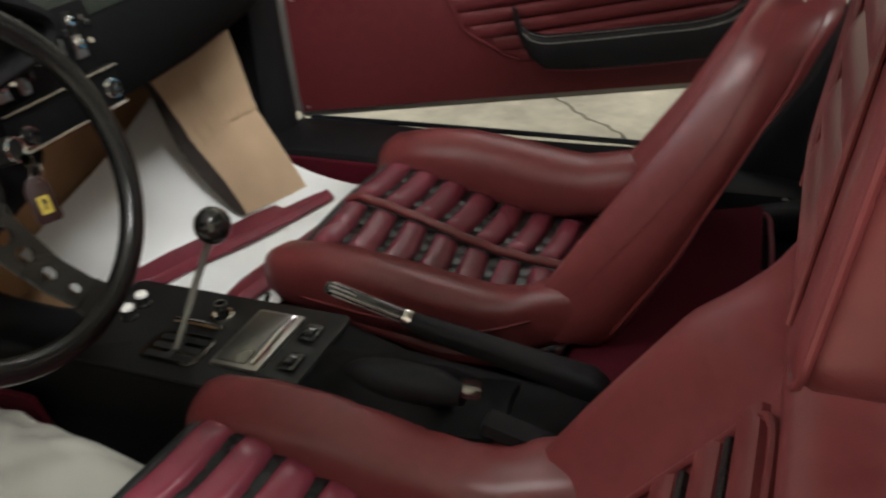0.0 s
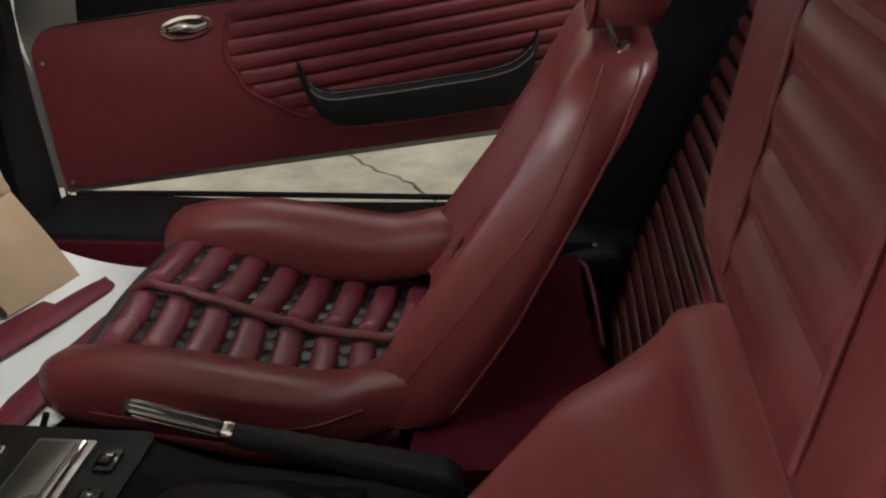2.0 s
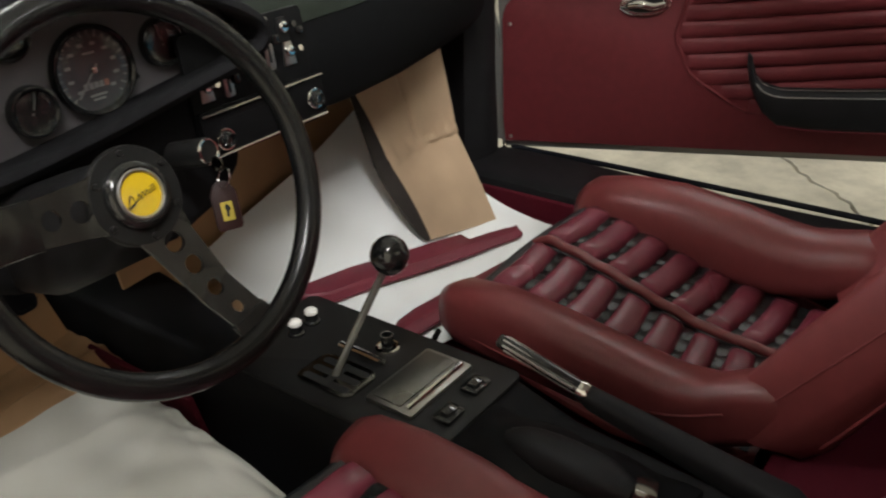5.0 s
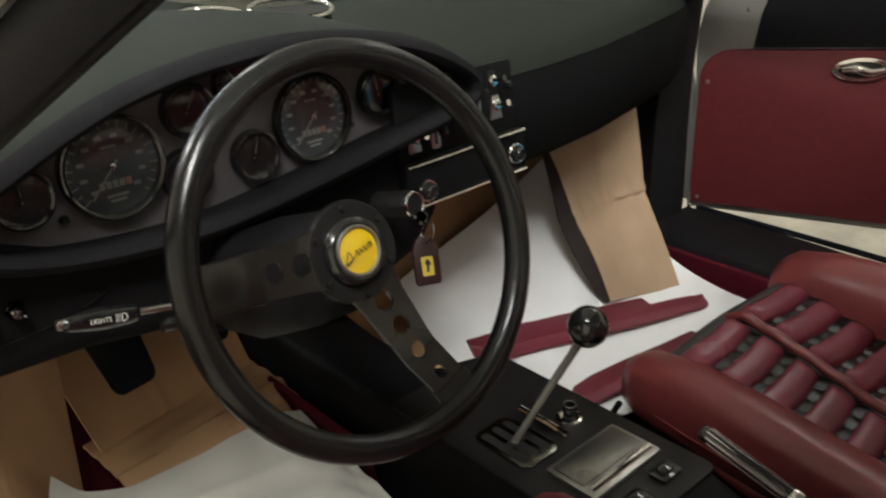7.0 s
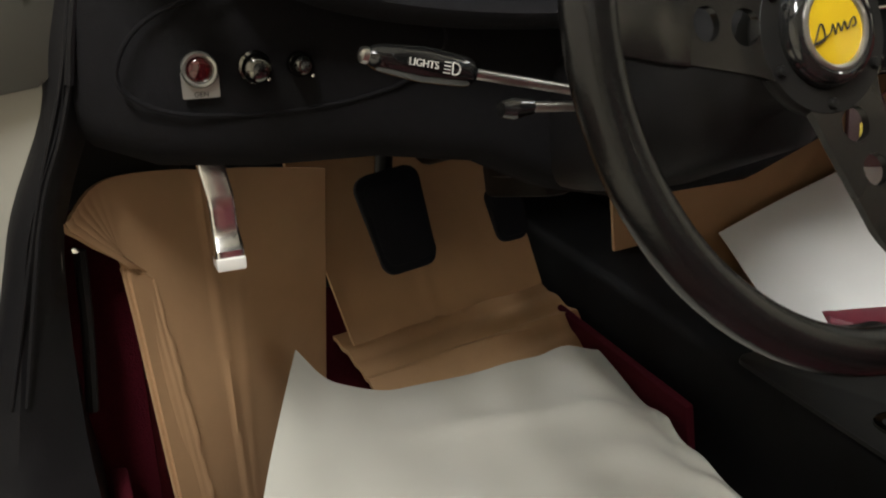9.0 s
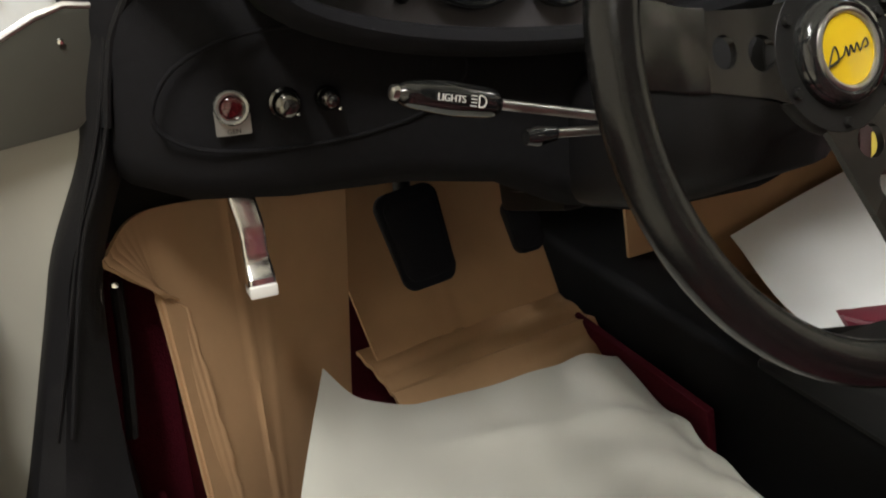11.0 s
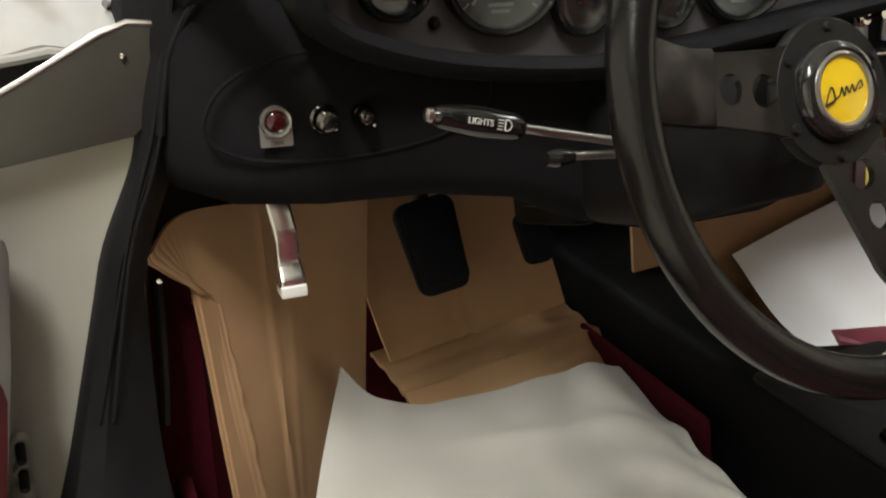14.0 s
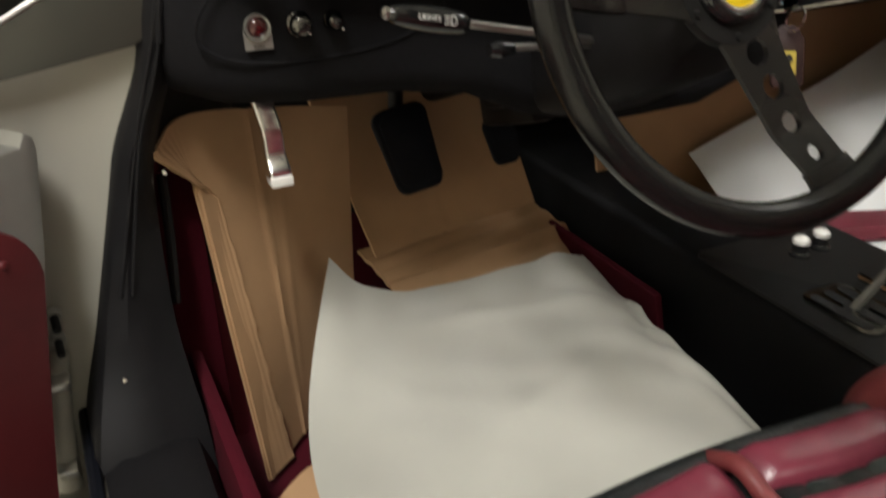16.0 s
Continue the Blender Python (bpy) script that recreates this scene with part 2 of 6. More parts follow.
def tube(pts, r, n=10, m=24, up=(0, 0, 1), closed=False, smooth=True, flat=1.0):
    """A round bar along a curve; r is one radius or one for each given point."""
    path = spline(pts, m) if smooth and not closed else [Vector(p) for p in pts]
    rs = [float(q) for q in np.interp(np.linspace(0, 1, len(path)), np.linspace(0, 1, len(r)), r)] if isinstance(r, (list, tuple)) else [r] * len(path)
    rings = []
    for (p, t, s, u), rad in zip(frames(path, up, closed), rs):
        rings.append([p + rad * (math.cos(a) * s + flat * math.sin(a) * u) for a in (2 * math.pi * k / n for k in range(n))])
    if closed:
        rings.append(rings[0])
        bm = loft(rings, caps=False)
        bmesh.ops.remove_doubles(bm, verts=bm.verts, dist=1e-6)
        return bm
    return loft(rings)


def lathe(profile, m, n=28):
    """Turn (radius, height) pairs about z, then place by m."""
    rings = [[Vector((r * math.cos(a), r * math.sin(a), z)) for a in (2 * math.pi * k / n for k in range(n))] for r, z in profile]
    bm = loft(rings)
    bm.transform(m)
    return bm


def facing(c, normal, up=(0, 0, 1)):
    """A pose at c whose z points along normal and whose y points up."""
    z = Vector(normal).normalized()
    x = Vector(up).cross(z).normalized()
    y = z.cross(x)
    return Matrix.Translation(c) @ Matrix((x, y, z)).transposed().to_4x4()


def prism(outline, depth, m=None, bevel=0.0):
    """A flat outline in xy, raised along z by depth."""
    bm = bmesh.new()
    lo = [bm.verts.new((x, y, 0)) for x, y in outline]
    hi = [bm.verts.new((x, y, depth)) for x, y in outline]
    n = len(lo)
    bm.faces.new(lo[::-1])
    top = bm.faces.new(hi)
    for i in range(n):
        bm.faces.new((lo[i], lo[(i + 1) % n], hi[(i + 1) % n], hi[i]))
    if bevel:
        bmesh.ops.bevel(bm, geom=list(top.edges), offset=bevel, segments=2, profile=0.6, affect="EDGES")
    if m:
        bm.transform(m)
    return bm


def rounded(w, h, r, n=5):
    """The outline of a rounded rectangle about 0, 0."""
    out = []
    for cx, cy, a0 in ((w / 2 - r, h / 2 - r, 0), (-w / 2 + r, h / 2 - r, 90), (-w / 2 + r, -h / 2 + r, 180), (w / 2 - r, -h / 2 + r, 270)):
        for k in range(n + 1):
            a = radians(a0 + 90 * k / n)
            out.append((cx + r * math.cos(a), cy + r * math.sin(a)))
    return out


def ellipse(a, b, n=32):
    return [(a * math.cos(2 * math.pi * k / n), b * math.sin(2 * math.pi * k / n)) for k in range(n)]


def sheet(nu, nv, fn, thick=0.0):
    """A surface fn(u, v) over the unit square, given a thickness."""
    P = [[Vector(fn(i / nu, j / nv)) for j in range(nv + 1)] for i in range(nu + 1)]
    bm = bmesh.new()
    top = [[bm.verts.new(p) for p in row] for row in P]
    for i in range(nu):
        for j in range(nv):
            bm.faces.new((top[i][j], top[i + 1][j], top[i + 1][j + 1], top[i][j + 1]))
    if thick:
        bm.normal_update()
        low = [[bm.verts.new(v.co - v.normal * thick) for v in row] for row in top]
        for i in range(nu):
            for j in range(nv):
                bm.faces.new((low[i][j], low[i][j + 1], low[i + 1][j + 1], low[i + 1][j]))
        for i in range(nu):
            bm.faces.new((top[i][0], low[i][0], low[i + 1][0], top[i + 1][0]))
            bm.faces.new((top[i][nv], top[i + 1][nv], low[i + 1][nv], low[i][nv]))
        for j in range(nv):
            bm.faces.new((top[0][j], top[0][j + 1], low[0][j + 1], low[0][j]))
            bm.faces.new((top[nu][j], low[nu][j], low[nu][j + 1], top[nu][j + 1]))
    return bm


def mixp(a, b, t):
    return tuple(x + (y - x) * t for x, y in zip(a, b))


def patch(c00, c10, c11, c01, bow=None):
    """A bilinear patch; bow(u, v) adds an offset."""
    def fn(u, v):
        p = Vector(mixp(mixp(c00, c10, u), mixp(c01, c11, u), v))
        return p + Vector(bow(u, v)) if bow else p
    return fn


def words(text, size, m, material, name, parent, extrude=0.0003):
    """Raised lettering in the built-in font, as a mesh."""
    cu = bpy.data.curves.new("words", "FONT")
    cu.body, cu.size, cu.extrude, cu.align_x, cu.align_y = text, size, extrude, "CENTER", "CENTER"
    tmp = bpy.data.objects.new("words", cu)
    scene.collection.objects.link(tmp)
    me = bpy.data.meshes.new_from_object(tmp.evaluated_get(bpy.context.evaluated_depsgraph_get()))
    bpy.data.objects.remove(tmp)
    bm = bmesh.new()
    bm.from_mesh(me)
    bpy.data.meshes.remove(me)
    bm.transform(m)
    return part(name, bm, material, parent)


# ---- the workshop ----
def crack_line(t):
    """The wandering joint across the floor."""
    p = Vector((1.69, -0.088)) + Vector((0.742, 0.671)) * t
    w = 0.012 * math.sin(9 * t) + 0.006 * math.sin(23 * t + 1) + 0.004 * math.sin(61 * t + 2) + 0.003 * math.sin(97 * t)
    return (p.x - 0.671 * w, p.y + 0.742 * w)


def build_workshop():
    base = box((0.2, 0.75, -0.09), (7.4, 11.1, 0.06))
    tagged(new("floor_base", finish(base, "floor_base", INK)), "dark bed under the joint of the floor", "floor", kind="structure")
    ts = [-6.2 + 0.02 * k for k in range(621)]
    line = [crack_line(t) for t in ts]
    for side, name in ((1, "floor_slab_east"), (-1, "floor_slab_west")):
        far = [(p[0] + 0.671 * side * 9, p[1] - 0.742 * side * 9) for p in line]
        near = [(p[0] + 0.671 * side * (0.006 + 0.002 * math.sin(150 * p[0])), p[1] - 0.742 * side * (0.006 + 0.002 * math.sin(150 * p[0]))) for p in line]
        bm = bmesh.new()
        a = [bm.verts.new((x, y, 0)) for x, y in near]
        b = [bm.verts.new((x, y, 0)) for x, y in far]
        c = [bm.verts.new((x, y, -0.06)) for x, y in near]
        for i in range(len(a) - 1):
            bm.faces.new((a[i], a[i + 1], b[i + 1], b[i]))
            bm.faces.new((a[i], c[i], c[i + 1], a[i + 1]))
        tagged(new(name, finish(bm, name, CONCRETE)), "stained tan concrete floor with a wandering joint", "floor", kind="structure")
    for name, c, s in (("wall_west", (-3.45, 0.75, 1.6), (0.1, 11, 3.2)), ("wall_east", (3.85, 0.75, 1.6), (0.1, 11, 3.2)), ("wall_south", (0.2, -4.7, 1.6), (7.2, 0.1, 3.2))):
        tagged(new(name, finish(box(c, s), name, WALL)), "plain cream painted workshop wall", "wall", kind="structure")
    front = join(box((-2.75, 6.2, 1.6), (1.3, 0.1, 3.2)), box((2.7, 6.2, 1.6), (2.2, 0.1, 3.2)), box((-0.25, 6.2, 2.95), (3.7, 0.1, 0.5)))
    tagged(new("wall_north", finish(front, "wall_north", WALL)), "cream workshop wall with a wide open doorway", "wall", kind="structure")
    tagged(new("ceiling", finish(box((0.2, 0.75, 3.25), (7.4, 11.1, 0.1)), "ceiling", CEIL)), "plain white workshop ceiling", "ceiling", kind="structure")
    tagged(new("ground", finish(box((0, 26, -0.2), (90, 39, 0.1)), "ground", CONCRETE)), "pale ground outside the workshop", "ground", kind="structure")


build_workshop()


def build_bin(at, s):
    root = thing("storage_bin", at, "blue plastic storage bin standing on the floor", "bin")
    x, y, z = at
    rings = []
    for k, (w, h) in enumerate(((0.8, 0), (0.88, 0.3), (1.0, 0.98), (1.06, 1.0), (1.06, 1.04), (0.96, 1.04), (0.95, 0.9))):
        rings.append([Vector((x + px * w, y + py * w, z + s[2] * h)) for px, py in rounded(s[0], s[1], 0.05)])
    part("tub", loft(rings), BLUE, root)


build_bin((1.55, -1.3, 0), (0.6, 0.5, 0.62))


def build_cabinet(at):
    x, y, z = at
    root = thing("wooden_cabinet", at, "brown wooden workshop cabinet against the wall", "cabinet")
    part("body", box((x, y, 0.95), (1.5, 0.5, 1.9), 0.01), WOOD, root)
    for k in (-1, 1):
        d = part("door", box((x + k * 0.37, y - 0.262, 0.95), (0.7, 0.022, 1.8), 0.006), WOOD, root)
        part("handle", tube([(x + k * 0.06, y - 0.29, 0.9), (x + k * 0.06, y - 0.30, 0.95), (x + k * 0.06, y - 0.29, 1.0)], 0.006, 8, 8, up=(1, 0, 0)), STEEL, d)


build_cabinet((-2.55, 4.9, 0))


# ---- the car's shell ----
shell = thing("car_body", (-0.05, 0.0, 0.16), "pale silver sports car body with both doors open", "car")


def build_shell():
    # floor pan, carpeted
    part("floor_pan", box((-0.05, -0.10, 0.185), (1.50, 1.9, 0.03), 0.004), CARPET, shell, "crimson carpeted floor pan")
    # sills
    for name, x0, x1, zt in (("sill", -0.838, -0.745, 0.360), ("sill", 0.560, 0.742, 0.347)):
        prof = [(x0, 0.17), (x0, zt - 0.03), (x0 + 0.008, zt - 0.008), (x0 + 0.025, zt), (x1 - 0.025, zt), (x1 - 0.008, zt - 0.008), (x1, zt - 0.03), (x1, 0.17)]
        rings = [[Vector((x, y, z + 0.004 * math.sin(y * 7))) for x, z in prof] for y in np.linspace(0.34, -0.86, 14)]
        part(name, loft(rings), BLACK, shell, "black vinyl covered door sill")
        xo = x0 if x0 < 0 else x1
        part("sill_seal", tube([(xo * 0.999, 0.33, zt - 0.004), (xo, 0, zt - 0.002), (xo, -0.84, zt - 0.004)], 0.006, 8, 16), RUBBER, shell)
        part("rocker_panel", box((xo + (0.025 if xo > 0 else -0.025), -0.25, 0.22), (0.04, 1.25, 0.16), 0.012), PAINT, shell)
    part("tread_strip", tube([(-0.733, 0.270, 0.556), (-0.736, 0.262, 0.50), (-0.742, 0.252, 0.44)], 0.0045, 8, 10, up=(1, 0, 0)), SATIN_BLACK, shell)
    part("side_carpet", box((-0.728, 0.312, 0.37), (0.055, 0.012, 0.40), 0.004), CARPET, shell)
    part("side_carpet", box((-0.737, 0.0, 0.285), (0.014, 0.56, 0.17), 0.005, m=pose(0, 0, 0, 0, 4, 0)), CARPET, shell)
    part("side_carpet", box((0.552, 0.06, 0.255), (0.014, 0.50, 0.16), 0.005), CARPET, shell)
    # front bulkhead of the footwells
    part("toe_board", box((-0.05, 0.66, 0.45), (1.36, 0.02, 0.56), 0.004, m=pose(0, 0, 0, -12)), BLACK_CLOTH, shell)
    part("toe_carpet", box((-0.05, 0.50, 0.26), (1.30, 0.32, 0.012), 0.004, m=pose(0, 0, 0, 24)), CARPET, shell)
    # front posts, trimmed in black
    def post(sign, rows):
        rings = []
        for z, xo, xi, y0, y1 in spline(rows, 33):
            rings.append([Vector((xo, y0 + 0.012, z)), Vector((xo - sign * 0.004, y0 + 0.002, z)), Vector(((xo * 2 + xi) / 3, y0 - 0.004, z)), Vector(((xo + xi * 2) / 3, y0 + 0.004, z)),
                          Vector((xi, y0 + 0.02, z)), Vector((xi, y1, z)), Vector((xo, y1, z))])
        return loft(rings)
    part("front_post", post(-1, [(0.30, -0.840, -0.742, 0.12, 0.34), (0.36, -0.836, -0.742, 0.15, 0.34), (0.44, -0.812, -0.748, 0.20, 0.35), (0.55, -0.782, -0.744, 0.215, 0.30), (0.60, -0.768, -0.735, 0.216, 0.30),
                                (0.66, -0.742, -0.712, 0.214, 0.32), (0.70, -0.735, -0.700, 0.214, 0.34), (0.745, -0.722, -0.69, 0.212, 0.34), (0.79, -0.714, -0.68, 0.21, 0.33)]), BLACK, shell, "black vinyl trimmed windscreen post")
    part("post_seam", tube([(-0.679, 0.205, 0.776), (-0.698, 0.207, 0.756), (-0.710, 0.2085, 0.734), (-0.718, 0.2085, 0.708), (-0.724, 0.2085, 0.681), (-0.734, 0.210, 0.649), (-0.752, 0.2125, 0.60), (-0.779, 0.206, 0.48)], 0.0017, 6, 32, up=(1, 0, 0)), BLACK, shell)
    part("post_seam", tube([(-0.702, 0.208, 0.785), (-0.716, 0.2105, 0.735), (-0.729, 0.2105, 0.68), (-0.752, 0.2125, 0.61), (-0.788, 0.206, 0.48)], 0.0014, 6, 24, up=(1, 0, 0)), BLACK, shell)
    for q in ((-0.736, 0.2115, 0.579), (-0.7995, 0.184, 0.416)):
        part("post_screw", lathe([(0.0001, 0.0018), (0.0016, 0.0014), (0.0024, 0)], facing(q, (-0.3, -1, 0.3)), 10), CHROME, shell)
    part("front_post", post(1, [(0.18, 0.70, 0.60, 0.335, 0.62), (0.36, 0.70, 0.60, 0.335, 0.62), (0.60, 0.695, 0.61, 0.335, 0.62), (0.80, 0.69, 0.61, 0.32, 0.6)]), BLACK, shell, "black vinyl trimmed windscreen post")
    part("post_plate", prism(rounded(0.05, 0.075, 0.003), 0.003, facing((0.606, 0.435, 0.548), (-1, -0.2, 0))), SATIN_BLACK, shell)
    # windscreen pillars
    for sx in (-1, 1):
        cx = -0.045
        X = lambda x: x if sx < 0 else 2 * cx - x
        path = [(X(-0.705), 0.34, 0.735), (X(-0.692), 0.20, 0.785), (X(-0.670), 0.05, 0.855), (X(-0.628), -0.10, 0.945), (X(-0.57), -0.22, 1.03), (X(-0.50), -0.32, 1.10)]
        if sx > 0:
            path = [(px, py, pz + 0.055) for px, py, pz in path]
        sec = [(-0.006, -0.016), (0.000, -0.024), (0.010, -0.022), (0.017, -0.008), (0.017, 0.008), (0.012, 0.016), (0.002, 0.018), (-0.008, 0.006)]
        rings = [[p + a * s * (1 if sx < 0 else -1) + b * u for a, b in sec] for p, t, s, u in frames(spline(path, 22), (0, 0, 1))]
        pil = part("pillar", loft(rings), BLACK, shell, "black windscreen pillar with a bright outer strip")
        for off, up, r, mt in ((0.004, 0.017, 0.0036, BLACK), (-0.004, 0.006, 0.0030, BLACK), (0.013, 0.014, 0.0075, GLOSS_BLACK), (0.0225, 0.013, 0.0050, PAINT), (0.031, 0.014, 0.0045, OLIVE)):
            part("pillar_strip", tube([(px + sx * off, py + 0.006, pz + up) for px, py, pz in path], r, 8, 22), mt, pil)
        lower = [(-0.724, 0.2085, 0.681), (-0.719, 0.2085, 0.709), (-0.712, 0.2075, 0.735), (-0.700, 0.201, 0.757), (-0.688, 0.170, 0.778)] if sx < 0 else []
        part("pillar_piping", tube(lower + [(px + sx * -0.002, py - 0.010, pz - 0.021) for px, py, pz in path[2:]], 0.0030, 8, 48), BLACK, pil)
        part("pillar_screw", lathe([(0.0001, 0.0025), (0.0024, 0.002), (0.0036, 0.001), (0.004, 0)], facing((X(-0.710), 0.20, 0.772), (sx * 0.4, -1, 0.2)), 14), DARK_CHROME, pil)
    # roof, header and rear
    def roof(u, v):
        x = -0.045 + (u - 0.5) * 1.12
        y = -0.30 - 0.64 * v
        return (x, y, 1.135 - 0.045 * abs(2 * u - 1) ** 3.2 - 0.02 * (1 - v) ** 3)
    part("roof", sheet(20, 6, roof, 0.02), PAINT, shell)
    part("headlining", sheet(20, 6, lambda u, v: Vector(roof(u, v)) - Vector((0, 0, 0.026)), 0.006), HEADLINER, shell)
    part("windscreen", sheet(14, 8, lambda u, v: (-0.045 + (u - 0.5) * (1.30 - 0.22 * v), 0.80 - 1.10 * v - 0.16 * (2 * u - 1) ** 2 * (1 - v), 0.80 + 0.305 * v - 0.03 * (1 - v)), 0.004), GLASS, shell).visible_shadow = False
    # rear posts and bulkhead
    for sx in (-1, 1):
        X = lambda x: x if sx > 0 else 2 * -0.045 - x
        rings = []
        for y0, y1, z in ((-0.56, -0.76, 0.30), (-0.61, -0.80, 0.40), (-0.69, -0.84, 0.52), (-0.745, -0.88, 0.66), (-0.765, -0.92, 0.78), (-0.79, -0.95, 0.92), (-0.82, -0.98, 1.10)):
            xs = 0.70 - 0.12 * max(0, (z - 0.6)) / 0.44
            rings.append([Vector((X(xs), y0, z)), Vector((X(xs - 0.05), y0 - 0.012, z)), Vector((X(xs - 0.09), y1 + 0.03, z)), Vector((X(xs - 0.11), y1 - 0.06, z)), Vector((X(xs), y1 - 0.09, z))])
        part("rear_post", loft(rings), BLACK, shell, "black vinyl covered rear post")
        part("post_shelf", box((X(0.585), -0.685, 0.315), (0.12, 0.10, 0.045), 0.016, 3, m=pose(0, 0, 0, -14)), BLACK, shell)
        part("shelf_screw", lathe([(0.0001, 0.003), (0.004, 0.002), (0.005, 0)], pose(X(0.565), -0.685, 0.340), 12), STEEL, shell)
    part("rear_bulkhead", sheet(2, 8, lambda u, v: (-0.66 + 1.24 * u, -0.735 - 0.20 * v, 0.20 + 0.60 * v), 0.03), BLACK_CLOTH, shell)
    part("rear_window", sheet(10, 4, lambda u, v: (-0.56 + 1.04 * u, -0.975 - 0.03 * v + 0.0 * u, 0.80 + 0.24 * v), 0.004), GLASS, shell).visible_shadow = False
    part("carpet_binding", tube([(0.48, -0.45, 0.322), (0.482, -0.56, 0.336), (0.48, -0.652, 0.354), (0.40, -0.672, 0.357), (0.24, -0.682, 0.357)], 0.004, 6, 30), RED_TRIM, shell)
    part("rear_carpet", sheet(8, 10, lambda u, v: (0.0 + 0.48 * u, -0.45 - 0.235 * v + 0.03 * u * v, 0.318 + 0.035 * v + 0.003 * math.sin(9 * u + 5 * v)), 0.012), CARPET, shell)
    # hinge side of the driver's opening
    part("hinge_panel", sheet(6, 10, lambda u, v: (-0.87 + 0.135 * u - 0.05 * (1 - v) * (1 - u) + (1 - v) * -0.03 * u, 0.232 + 0.01 * math.sin(3 * u), 0.30 + 0.385 * v - 0.012 * (1 - u)), 0.003), JAMB, shell, "cream painted hinge panel")
    part("upper_panel", prism([(-0.90, 0.655), (-0.74, 0.679), (-0.715, 0.70), (-0.712, 0.748), (-0.735, 0.750), (-0.752, 0.744), (-0.80, 0.718), (-0.90, 0.668)], 0.004, Matrix(((1, 0, 0, 0), (0, 0, -1, 0.222), (0, 1, 0, 0), (0, 0, 0, 1))), 0.001), OLIVE, shell, "grey green folded panel edge")
    part("panel_edge", tube([(-0.905, 0.219, 0.667), (-0.80, 0.219, 0.719), (-0.752, 0.219, 0.745), (-0.735, 0.219, 0.751), (-0.712, 0.219, 0.749)], 0.0022, 8, 24, smooth=False), STEEL, shell)
    part("panel_screw", lathe([(0.0001, 0.002), (0.0016, 0.0016), (0.0022, 0)], facing((-0.740, 0.217, 0.731), (0, -1, 0)), 12), CHROME, shell)
    # front wing, glossy
    def wing(u, v):
        x = -0.62 - 0.36 * u
        z = 0.742 - 0.034 * u - 0.9 * max(0, u - 0.80) ** 1.8 + 0.075 * math.sin(2.2 * v)
        return (x + 0.02 * v, 0.262 + 0.9 * v + 0.012 * math.sin(6 * u), z + 0.003 * math.sin(14 * u + 3 * v) + 0.0016 * math.sin(31 * u - 17 * v) + 0.0011 * math.sin(58 * u + 9 * math.sin(11 * v)) * math.sin(37 * v + 4 * u))
    part("front_wing", sheet(48, 32, wing, 0.004), PAINT, shell, "glossy pale silver front wing")
    part("wing_lip", tube([Vector(wing(k / 20, 0)) + Vector((0, -0.002, -0.001)) for k in range(21)], 0.004, 8, 21, smooth=False), PAINT, shell)
    part("inner_wing", box((-0.80, 0.36, 0.56), (0.30, 0.02, 0.32), 0.002), INK, shell)


def build_bodywork():
    """The rest of the car's outside: nose, tail, sides and wheels."""
    def slice_ring(y, half, zb, zt, crown, r=0.10):
        out = []
        for px, pz in rounded(2 * half, zt - zb, r, 5):
            e = px / half
            out.append(Vector((-0.045 + px, y, (zb + zt) / 2 + pz + (crown * (1 - e * e) if pz > 0 else 0))))
        return out
    part("nose", loft([slice_ring(0.79, 0.58, 0.20, 0.73, 0.01), slice_ring(0.90, 0.60, 0.20, 0.72, 0.02), slice_ring(1.10, 0.70, 0.19, 0.70, 0.01), slice_ring(1.45, 0.69, 0.19, 0.64, -0.01), slice_ring(1.75, 0.62, 0.22, 0.54, 0.0, 0.08), slice_ring(1.90, 0.48, 0.28, 0.46, 0.0, 0.06)]), PAINT, shell, "rounded pale silver nose", 60)
    part("tail", loft([slice_ring(-1.03, 0.66, 0.20, 0.74, 0.03), slice_ring(-1.25, 0.74, 0.19, 0.76, 0.01), slice_ring(-1.65, 0.74, 0.20, 0.72, 0.0), slice_ring(-1.95, 0.68, 0.26, 0.66, 0.0, 0.07), slice_ring(-2.02, 0.60, 0.34, 0.60, 0.0, 0.05)]), PAINT, shell, "rounded pale silver tail", 60)
    for sx in (-1, 1):
        X = lambda d: -0.045 + sx * d
        part("rear_quarter", sheet(6, 8, lambda u, v: (X(0.785 + 0.02 * math.sin(math.pi * v)), -0.90 - 0.22 * u, 0.20 + 0.52 * v), 0.02), PAINT, shell)
        if sx > 0:
            part("front_wing", sheet(8, 10, lambda u, v: (X(0.62 + 0.20 * math.sin(0.5 * math.pi * u)), 0.36 + 0.62 * v, 0.745 - 0.40 * u ** 2.2), 0.012), PAINT, shell)
        for y in (1.32, -1.35):
            hub = facing((X(0.74), y, 0.30), (sx, 0, 0))
            w = part("wheel", lathe([(0.19, -0.09), (0.195, 0.0), (0.185, 0.006), (0.14, -0.012), (0.05, -0.004), (0.0001, 0.0)], hub, 32), STEEL, shell, "silver road wheel")
            part("tyre", lathe([(0.19, -0.16), (0.27, -0.165), (0.298, -0.15), (0.30, -0.08), (0.298, -0.01), (0.27, 0.006), (0.196, 0.0)], hub, 40), RUBBER, w, "black tyre")


build_shell()
build_bodywork()


